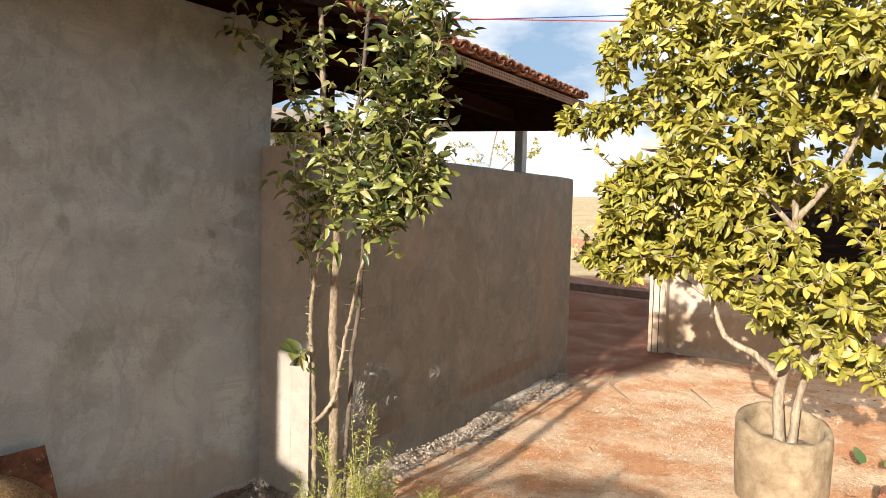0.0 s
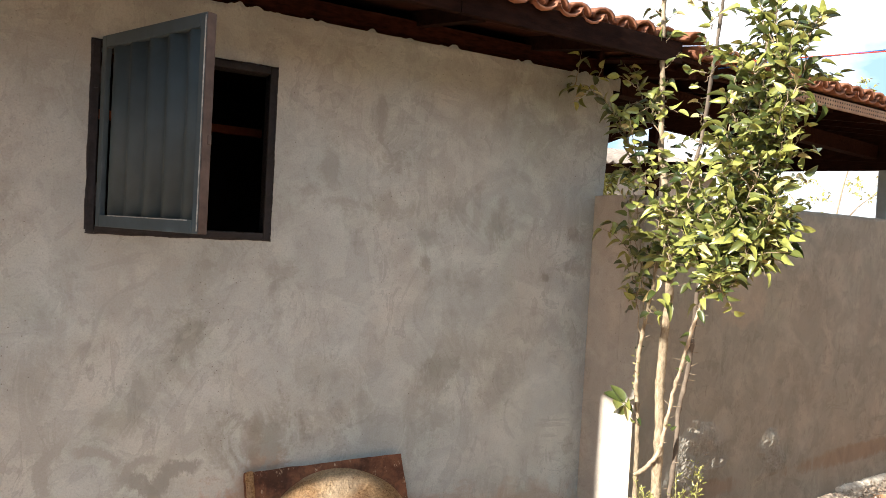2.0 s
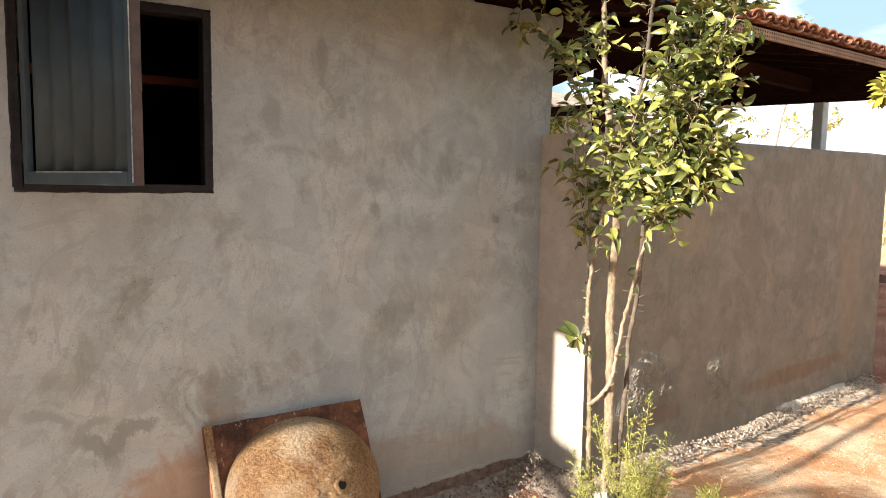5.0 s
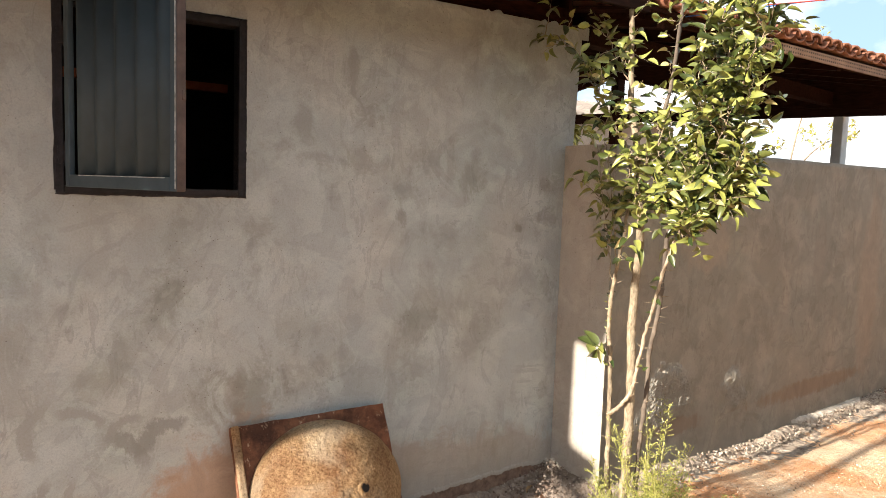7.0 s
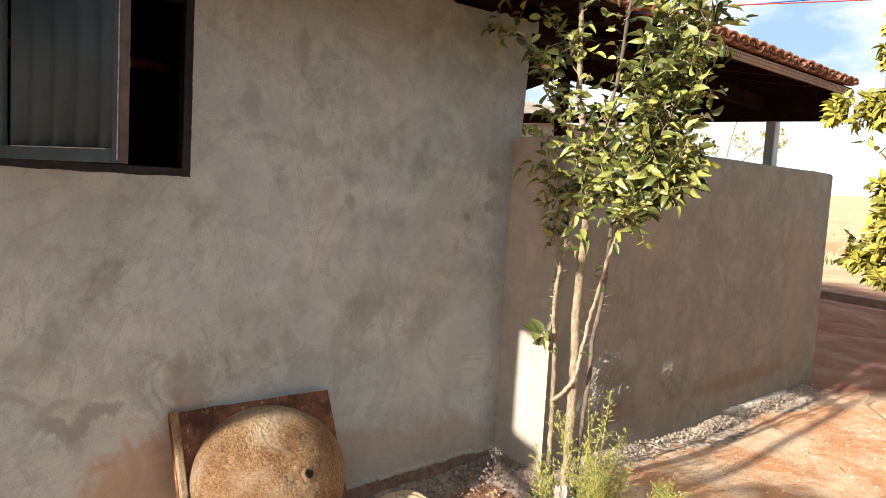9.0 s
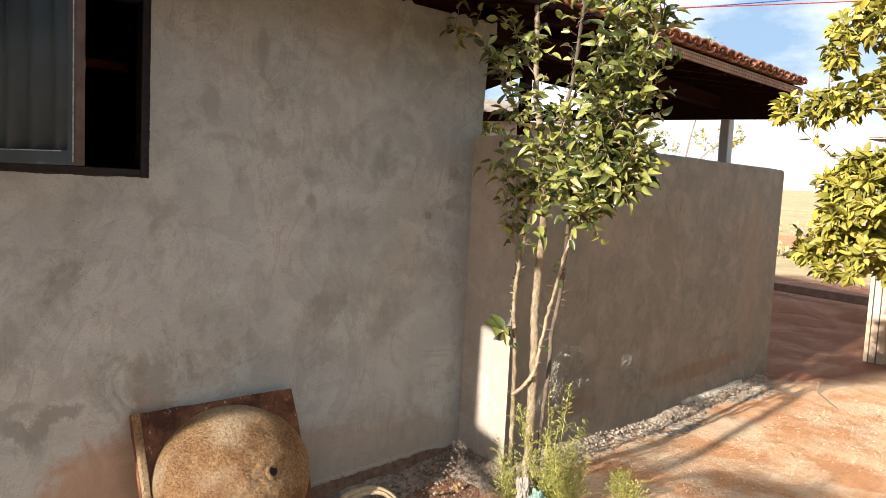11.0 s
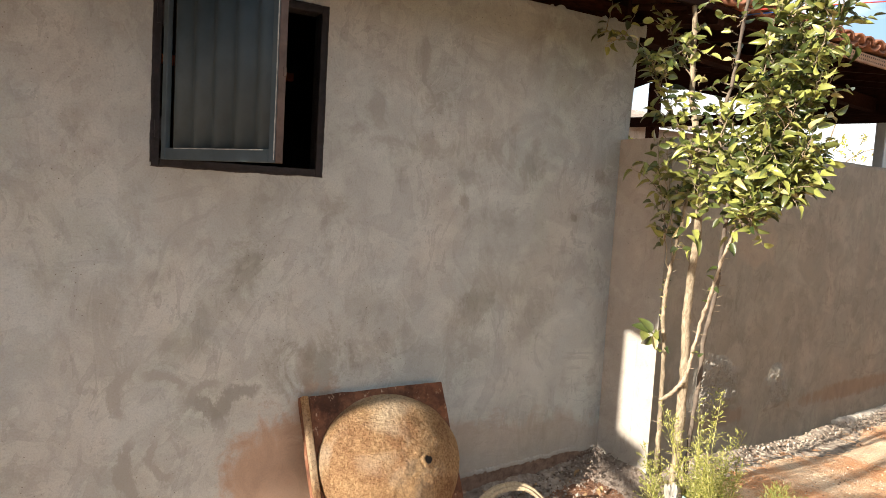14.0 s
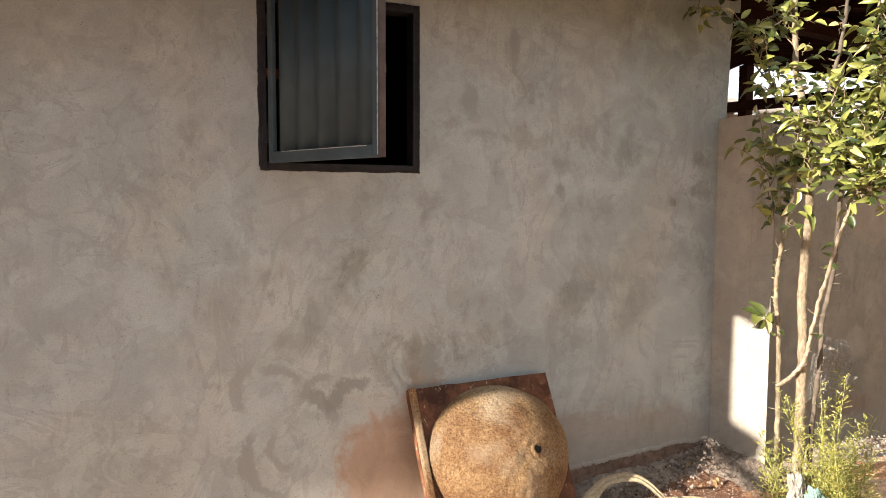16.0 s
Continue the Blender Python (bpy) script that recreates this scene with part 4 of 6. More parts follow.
# ---- window ----
def build_window():
    win = thing("window_1", (WALL_X, (WIN_Y0 + WIN_Y1) / 2, WIN_Z0), "small steel window with a dark frame and one shutter swung open", "window", kind="structure")
    xo, xi = WALL_X + 0.008, WALL_X - 0.09
    w = 0.032
    for lo, hi in (((xi, WIN_Y0, WIN_Z0), (xo, WIN_Y0 + w, WIN_Z1)), ((xi, WIN_Y1 - w, WIN_Z0), (xo, WIN_Y1, WIN_Z1)),
                   ((xi, WIN_Y0 + w, WIN_Z0), (xo, WIN_Y1 - w, WIN_Z0 + w)), ((xi, WIN_Y0 + w, WIN_Z1 - w), (xo, WIN_Y1 - w, WIN_Z1))):
        bm = bmesh.new()
        add_box(bm, lo, hi)
        bmesh.ops.bevel(bm, geom=bm.edges[:], offset=0.003, segments=1, affect="EDGES")
        part("window_frame", bm, FRAME, win)
    bm = bmesh.new()
    prev = None
    rim = [(WIN_Y0, WIN_Z0), (WIN_Y1, WIN_Z0), (WIN_Y1, WIN_Z1), (WIN_Y0, WIN_Z1), (WIN_Y0, WIN_Z0)]
    centre = Vector((0, (WIN_Y0 + WIN_Y1) / 2, (WIN_Z0 + WIN_Z1) / 2))
    for p, q in zip(rim, rim[1:]):
        for i in range(60):
            f = i / 60
            y, z = p[0] + (q[0] - p[0]) * f, p[1] + (q[1] - p[1]) * f
            way = Vector((0, math.copysign(1, y - centre.y) if p[0] == q[0] else 0, math.copysign(1, z - centre.z) if p[1] == q[1] else 0))
            if i == 0:
                way = Vector((0, math.copysign(1, y - centre.y), math.copysign(1, z - centre.z)))
            w = 0.006 + 0.004 * noise.noise((y * 9, z * 9, 0)) + 0.003 * noise.noise((y * 70, z * 70, 4))
            row = [bm.verts.new(Vector((WALL_X + 0.0095, y, z)) - way * 0.002), bm.verts.new(Vector((WALL_X + 0.007, y, z)) + way * w * 0.6), bm.verts.new(Vector((WALL_X + 0.001, y, z)) + way * w)]
            if prev:
                for k in range(2):
                    bm.faces.new((prev[k], prev[k + 1], row[k + 1], row[k]))
            prev = row
    part("frame_seal", bm, FRAME, win, "ragged dark paint and mortar round the frame")
    # inner stop, reddish brown
    for y in (WIN_Y0 + w, WIN_Y1 - w - 0.02):
        bm = bmesh.new()
        add_box(bm, (xi - 0.01, y, WIN_Z0 + w), (xo - 0.03, y + 0.02, WIN_Z1 - w))
        part("window_stop", bm, STOP_PAINT, win, "rust-brown inner stop")
    # shutter: hinge on the south jamb
    hinge = Matrix.Translation((WALL_X + 0.012, WIN_Y0 + 0.058, 0)) @ Matrix.Rotation(math.atan2(0.645, 0.327), 4, "Z").inverted()
    # local axes: y runs along the leaf, x to the outside
    L, z0, z1, d, b = 0.717, WIN_Z0 + 0.027, WIN_Z1 + 0.014, 0.026, 0.045
    turn = hinge
    def bar(lo, hi, name, m, label="", bev=0.003):
        bm = bmesh.new()
        add_box(bm, lo, hi, turn)
        bmesh.ops.bevel(bm, geom=bm.edges[:], offset=bev, segments=1, affect="EDGES")
        return part(name, bm, m, win, label)
    bar((0, 0, z0), (d, 0.032, z1), "shutter_stile", STEEL)
    bar((0, L - 0.036, z0), (d, L, z1), "shutter_stile", STEEL)
    bar((-0.012, L, z0), (d, L + 0.006, z1), "shutter_edge", STEEL_EDGE, "bare rusty meeting edge")
    bar((0, 0.032, z0), (d, L - 0.036, z0 + 0.05), "shutter_rail", STEEL)
    bar((0, 0.032, z1 - 0.05), (d, L - 0.036, z1), "shutter_rail", STEEL)
    # dark plate that paints the shade between stile and sheet
    bar((-0.016, 0.031, z0 + 0.045), (-0.010, 0.085, z1 - 0.045), "shutter_gap", HOLE_SHADE, "near-black strip for the shaded recess beside the sheet", 0.001)
    bm = bmesh.new()
    cols = []
    n = 96
    for i in range(n + 1):
        y = 0.078 + (L - 0.112) * i / n
        ph = (i / n) * 4.6
        f = ph - math.floor(ph)
        x = 0.008 + 0.012 * math.sin(f * math.tau + 0.6)
        cols.append([bm.verts.new(turn @ Vector((x, y, z))) for z in (z0 + 0.045, z1 - 0.045)])
    for p, q in zip(cols, cols[1:]):
        bm.faces.new((p[0], q[0], q[1], p[1]))
    ob = part("shutter_panel", bm, STEEL, win, "vertically ribbed grey steel sheet", smooth=True)
    ob.modifiers.new("thickness", "SOLIDIFY").thickness = 0.002
    for z in (WIN_Z0 + 0.16, WIN_Z1 - 0.16):
        bm = bmesh.new()
        tube(bm, [(WALL_X + 0.018, WIN_Y0 + 0.043, z - 0.05), (WALL_X + 0.018, WIN_Y0 + 0.043, z + 0.05)], [0.010, 0.010], 8)
        add_box(bm, (WALL_X + 0.006, WIN_Y0 + 0.010, z - 0.04), (WALL_X + 0.014, WIN_Y0 + 0.044, z + 0.04))
        part("hinge", bm, FRAME, win)
    bar((d - 0.001, L - 0.006, z0 + 0.01), (d + 0.0025, L - 0.0015, z1 - 0.01), "worn_edge", PALE_LINE, "thin pale line along the free edge", 0.0008)
    bar((d - 0.001, b + 0.05, z0 + 0.046), (d + 0.001, L - b - 0.02, z0 + 0.0495), "worn_edge", PALE_LINE, "thin pale line along the lower rail", 0.0004)
    bar((-0.010, L + 0.005, 1.955), (0.006, L + 0.010, 1.99), "latch", STEEL_EDGE, "small flat steel latch tab", 0.002)


def build_room():
    bm = bmesh.new()
    beam_between(bm, (-4.35, -0.3, 2.265), (-4.35, 0.97, 2.255), 0.07, 0.05)
    tagged(new("room_rail", mesh_of(bm, "room_rail", RED_WOOD)), "red-brown wooden rail inside the dark room", "rail", kind="structure")
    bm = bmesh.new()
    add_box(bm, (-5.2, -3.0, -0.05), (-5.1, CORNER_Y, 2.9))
    structure("wall_inner", bm, ROOM_SHADE, "plain inner wall of the dark room", "wall")
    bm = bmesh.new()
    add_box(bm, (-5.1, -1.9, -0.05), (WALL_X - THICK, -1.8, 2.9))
    structure("wall_inner_cross", bm, ROOM_SHADE, "plain inner cross wall of the dark room", "wall")
    bm = bmesh.new()
    add_box(bm, (-5.2, -1.9, 2.62), (WALL_X - THICK, CORNER_Y, 2.66))
    structure("ceiling", bm, ROOF_WOOD, "dark boarded ceiling of the room", "ceiling")


build_window()
build_room()


# ---- concrete basin leaning on the wall ----
def build_basin():
    basin = thing("sink_basin", (-2.85, 1.10, 0), "rust-stained concrete sink leaning face down against the wall", "sink")
    top, bottom = Vector((WALL_X + 0.035, 1.098, 0.523)), Vector((-2.72, 1.118, -0.15))
    up = (top - bottom).normalized()
    side = Vector((0.02, 1, 0.022)).normalized()
    out = side.cross(up).normalized()
    if out.x < 0:
        out = -out
    c = (top + bottom) / 2
    half_w, half_h = 0.395, (top - bottom).length / 2
    def at(u, v, w):
        return c + side * u + up * v + out * w
    bm = bmesh.new()
    nu, nv = 22, 16
    front, back = [], []
    rng = random.Random(3)
    for j in range(nv + 1):
        fr, br = [], []
        for i in range(nu + 1):
            u, v = -half_w + 2 * half_w * i / nu, -half_h + 2 * half_h * j / nv
            edge = 0.004 * noise.noise((u * 14, v * 14, 2)) if i in (0, nu) or j in (0, nv) else 0
            fr.append(bm.verts.new(at(u + edge, v + edge, 0.002 * noise.noise((u * 9, v * 9, 0)))))
            br.append(bm.verts.new(at(u + edge, v + edge, -0.045)))
        front.append(fr)
        back.append(br)
    for j in range(nv):
        for i in range(nu):
            bm.faces.new((front[j][i], front[j][i + 1], front[j + 1][i + 1], front[j + 1][i]))
            bm.faces.new((back[j][i], back[j + 1][i], back[j + 1][i + 1], back[j][i + 1]))
    for i in range(nu):
        bm.faces.new((front[0][i], back[0][i], back[0][i + 1], front[0][i + 1]))
        bm.faces.new((front[nv][i], front[nv][i + 1], back[nv][i + 1], back[nv][i]))
    for j in range(nv):
        bm.faces.new((front[j][0], front[j + 1][0], back[j + 1][0], back[j][0]))
        bm.faces.new((front[j][nu], back[j][nu], back[j + 1][nu], front[j + 1][nu]))
    part("slab", bm, RUST_SLAB, basin, "flat rusty brown slab with a raised side lip")
    bm = bmesh.new()
    beam_between(bm, at(-half_w + 0.018, -half_h, 0.015), at(-half_w + 0.018, half_h, 0.012), 0.035, 0.03)
    bmesh.ops.bevel(bm, geom=bm.edges[:], offset=0.006, segments=1, affect="EDGES")
    # paler bowl material paints the sunlight on the lip
    part("side_lip", bm, BOWL, basin, "side lip in pale bowl concrete, for its sunlit edge")
    # bowl
    bm = bmesh.new()
    rings = []
    a, b, deep = 0.376, 0.348, 0.218
    u0, v0 = 0.022, -0.002
    n = 110
    for k in range(33):
        t = k / 32 * math.pi / 2
        r, w = math.cos(t) ** 1.05 if k < 32 else 0.0, deep * math.sin(t)
        if k == 32:
            rings.append([bm.verts.new(at(u0, v0, deep))])
            break
        ring = []
        for i in range(n):
            ang = i / n * math.tau
            lump = 1 + 0.02 * noise.noise((math.cos(ang) * 2, math.sin(ang) * 2, w * 9))
            ring.append(bm.verts.new(at(u0 + a * r * math.cos(ang) * lump, v0 + b * r * math.sin(ang) * lump, w + r * 0.004 * noise.noise((math.cos(ang) * 4, math.sin(ang) * 4, r * 7)) + min(1.0, k / 4) * (0.005 * noise.noise((r * math.cos(ang) * 5, r * math.sin(ang) * 5, 2)) + 0.0035 * noise.noise((r * math.cos(ang) * 14, r * math.sin(ang) * 14, 6)) + 0.002 * noise.noise((r * math.cos(ang) * 34, r * math.sin(ang) * 34, 4))))))
        rings.append(ring)
    for p, q in zip(rings, rings[1:]):
        for i in range(n):
            if len(q) == 1:
                bm.faces.new((p[i], p[(i + 1) % n], q[0]))
            else:
                bm.faces.new((p[i], p[(i + 1) % n], q[(i + 1) % n], q[i]))
    part("bowl", bm, BOWL, basin, "rough sandy rounded underside of the bowl", smooth=True)
    # drain
    spot = at(0.138, -0.02, deep * 0.925)
    norm = (out * 1.0 + side * 0.32).normalized()
    u = norm.cross(up).normalized()
    v = norm.cross(u)
    bm = bmesh.new()
    n = 20
    rims = []
    for r, h in ((0.046, -0.012), (0.038, 0.002), (0.026, 0.005), (0.021, 0.003), (0.018, -0.02)):
        rims.append([bm.verts.new(spot + (u * math.cos(k * math.tau / n) + v * math.sin(k * math.tau / n)) * r * (1 + 0.08 * math.sin(k * 2.1)) + norm * h) for k in range(n)])
    for p, q in zip(rims, rims[1:]):
        for i in range(n):
            bm.faces.new((p[i], p[(i + 1) % n], q[(i + 1) % n], q[i]))
    part("drain_rim", bm, BOWL, basin, "lumpy rim round the drain hole", smooth=True)
    # closed disc, its near-black colour painting the shade in the drain
    bm = bmesh.new()
    bm.faces.new([bm.verts.new(spot + (u * math.cos(k * math.tau / n) + v * math.sin(k * math.tau / n)) * 0.0215 + norm * 0.004) for k in range(n)])
    part("drain_hole", bm, HOLE_SHADE, basin, "near-black disc for the shade in the drain hole")


build_basin()


# ---- plants ----
def leaf_mesh(name, material, length=0.1, width=0.045, curl=0.25, fold=0.35):
    """A pointed leaf, folded along its midrib and curled down; it grows along +x from a short stalk."""
    bm = bmesh.new()
    mid, lef, rig = [], [], []
    steps = ((0.0, 0.0), (0.08, 0.0), (0.20, 0.72), (0.40, 1.0), (0.65, 0.92), (0.87, 0.52), (1.0, 0.0))
    for s, w in steps:
        z = -curl * length * s * s
        mid.append(bm.verts.new((s * length, 0, z)))
        if w:
            hw = w * width / 2
            lef.append(bm.verts.new((s * length * 0.98, hw, z + hw * fold)))
            rig.append(bm.verts.new((s * length * 0.98, -hw, z + hw * fold)))
    for sidev, flip in ((lef, False), (rig, True)):
        chain = [mid[1]] + sidev + [mid[-1]]
        for i in range(len(chain) - 1):
            quad = [mid[1 + i], mid[min(2 + i, len(mid) - 1)], chain[i + 1], chain[i]]
            seen = []
            for q in quad:
                if q not in seen:
                    seen.append(q)
            if len(seen) >= 3:
                bm.faces.new(seen[::-1] if flip else seen)
    me = bpy.data.meshes.new(name)
    bm.to_mesh(me)
    bm.free()
    me.materials.append(material)
    me.polygons.foreach_set("use_smooth", [True] * len(me.polygons))
    return me


def bent_leaf(me, curl, fold):
    """The same leaf, curled and folded further."""
    me = me.copy()
    length = max(v.co.x for v in me.vertices)
    for v in me.vertices:
        s = v.co.x / length
        v.co.z += abs(v.co.y) * fold - curl * length * s * s
        v.co.x -= 0.12 * curl * length * s * s
    return me


def leaf_pose(rng, at, way, up_bias=0.7, size=1.0, free=0.95):
    """A leaf that points along way, its face more to the sky than not."""
    way = way.normalized()
    loose = Vector((rng.gauss(0, 1), rng.gauss(0, 1), rng.gauss(0, 1))).normalized()
    up = (loose * free + Vector((0.05, -0.35, up_bias))).normalized()
    sidev = up.cross(way)
    if sidev.length < 0.05:
        sidev = Vector((0, 1, 0))
    sidev.normalize()
    up = way.cross(sidev)
    m = Matrix((way, sidev, up)).transposed().to_4x4()
    m.translation = at
    return m @ Matrix.Scale(size, 4)


class Tree:
    def __init__(self, name, at, label, bark, leaf, seed):
        self.tree = thing(name, at, label, "tree")
        self.bark, self.rng = bark, random.Random(seed)
        self.nodes, self.poses = [], []
        self.leaf = leaf
        self.twigs = bmesh.new()
        self.thorns = bmesh.new()
        self.hub, self.scale, self.hollow, self.free = Vector((0, 0, 0)), 1.0, None, 0.7

    def drawn(self, p):
        return self.hub + (Vector(p) - self.hub) * self.scale

    def limb(self, name, points, r0, r1, sides=8, thorns=0, label="", bark=None):
        path = smooth_path([self.drawn(p) for p in points], 7, 0.003, len(self.nodes))
        n = len(path) - 1
        radii = [r0 + (r1 - r0) * i / n + 0.0016 * math.sin(i * 1.9) for i in range(n + 1)]
        bm = bmesh.new()
        tube(bm, path, radii, sides)
        part(name, bm, bark or self.bark, self.tree, label, smooth=True)
        self.nodes += path
        for _ in range(thorns):
            k = self.rng.randrange(1, n)
            way = Vector((self.rng.uniform(-1, 1), self.rng.uniform(-1, 1), self.rng.uniform(-0.1, 0.5))).normalized()
            p = path[k]
            tube(self.thorns, [p, p + way * (radii[k] + 0.02), p + way * (radii[k] + 0.04)], [0.0025, 0.0016, 0.0003], 4)

    def twig(self, tip, leaves=8, spread=0.75, size=(0.8, 1.25), droop=0.1, reach=0.36):
        tip = Vector(tip)
        near = min(self.nodes, key=lambda p: (p - tip).length + 0.25 * max(0.0, p.z - tip.z))
        if (near - tip).length > reach:
            base = tip + (near - tip).normalized() * reach
            mid = (near + base) / 2 + Vector((0, 0, 0.03))
            path = smooth_path([near, mid, base, tip], 3)
            start = 0.55
        else:
            base = near
            path = smooth_path([near, (near + tip) / 2 + Vector((self.rng.uniform(-0.03, 0.03), self.rng.uniform(-0.03, 0.03), 0.02)), tip], 3)
            start = 0.25
        n = len(path) - 1
        tube(self.twigs, path, [0.0055 - 0.004 * i / n for i in range(n + 1)], 4)
        for k in range(leaves):
            f = start + (1 - start) * (k + self.rng.random() * 0.5) / leaves
            i = min(n - 1, int(f * n))
            p = path[i].lerp(path[i + 1], f * n - i)
            grow = (path[i + 1] - path[i]).normalized()
            around = Vector((self.rng.uniform(-1, 1), self.rng.uniform(-1, 1), self.rng.uniform(-0.7, 0.8)))
            way = (grow * 0.55 + around.normalized() * spread + Vector((0, 0, -droop)))
            self.poses.append(leaf_pose(self.rng, p, way, 0.7, self.rng.uniform(*size), self.free))
        self.nodes.append(tip)

    def shoot(self, points, r=0.006, spacing=0.017, start=0.1, size=(0.6, 1.15), droop=0.12, side=0):
        """A leafy shoot; side adds that many short side shoots to it."""
        path = smooth_path([Vector(p) for p in points], 6, 0.006, len(self.nodes))
        n = len(path) - 1
        tube(self.twigs, path, [r * (1 - 0.72 * i / n) for i in range(n + 1)], 5)
        self.nodes += path
        length = sum((b - a).length for a, b in zip(path, path[1:]))
        count = max(2, int(length * (1 - start) / spacing))
        spin = self.rng.uniform(0, math.tau)
        for k in range(count):
            f = min(0.999, start + (1 - start) * (k + self.rng.random() * 0.7) / count)
            i = min(n - 1, int(f * n))
            p = path[i].lerp(path[i + 1], f * n - i)
            grow = (path[i + 1] - path[i]).normalized()
            spin += 2.4 + self.rng.uniform(-0.5, 0.5)
            out = Vector((math.cos(spin), math.sin(spin), self.rng.uniform(-0.35, 0.35)))
            way = out * 0.9 + grow * self.rng.uniform(0.3, 1.3) + Vector((0, 0, -droop))
            self.poses.append(leaf_pose(self.rng, p + out * 0.006, way, 0.65, self.rng.uniform(*size)))
        for k in range(side):
            f = start + (1 - start) * self.rng.random() * 0.95
            i = min(n - 1, int(f * n))
            grow = (path[i + 1] - path[i]).normalized()
            out = Vector((self.rng.gauss(0, 1), self.rng.gauss(0, 0.8), self.rng.gauss(0.25, 0.6))).normalized()
            way = (grow * 0.6 + out).normalized() * self.rng.uniform(0.09, 0.24)
            p = path[i]
            self.shoot([p, p + way * 0.5 + Vector((0, 0, 0.015)), p + way], 0.0032, spacing, 0.15, size, droop)

    def clump(self, centre, radii, count, leaves=8, **kw):
        for _ in range(count):
            while True:
                q = Vector([self.rng.uniform(-1, 1) for _ in range(3)])
                if q.length <= 1:
                    break
            q = q.normalized() * q.length ** 0.6
            if self.hollow and (Vector((centre[0] + q.x * radii[0], 0, centre[2] + q.z * radii[2])) - self.hollow).length < 0.38 and self.rng.random() < 0.72:
                continue
            self.twig(self.drawn((centre[0] + q.x * radii[0], centre[1] + q.y * radii[1], centre[2] + q.z * radii[2])), leaves, **kw)

    def finish(self, singles, pick):
        part("brushwood", self.twigs, self.bark, self.tree, smooth=True)["kind"] = "stuff"
        if len(self.thorns.verts):
            part("thorns", self.thorns, self.bark, self.tree)["kind"] = "stuff"
        self.poses.sort(key=pick)
        flat = self.leaf
        forms = [flat, bent_leaf(flat, -0.35, 0.15), bent_leaf(flat, 0.35, 0.45)]
        for k, m in enumerate(self.poses[:singles]):
            piece("leaf", forms[k % 3], self.tree, m)
        rest = self.poses[singles:]
        shapes = []
        for me in forms:
            co = np.empty(len(me.vertices) * 3)
            me.vertices.foreach_get("co", co)
            shapes.append(co.reshape(-1, 3))
        faces = [tuple(p.vertices) for p in flat.polygons]
        verts, allf = [], []
        for n, m in enumerate(rest):
            mm = np.array(m)
            k = len(verts)
            verts += (shapes[n % 3] @ mm[:3, :3].T + mm[:3, 3]).tolist()
            allf += [tuple(i + k for i in f) for f in faces]
        me = bpy.data.meshes.new("crown")
        me.from_pydata(verts, [], allf)
        me.materials.append(self.leaf.materials[0])
        me.polygons.foreach_set("use_smooth", [True] * len(me.polygons))
        ob = new("crown", me)
        ob.parent, ob.matrix_parent_inverse = self.tree, base_of(self.tree).inverted()
        tagged(ob, kind="stuff")


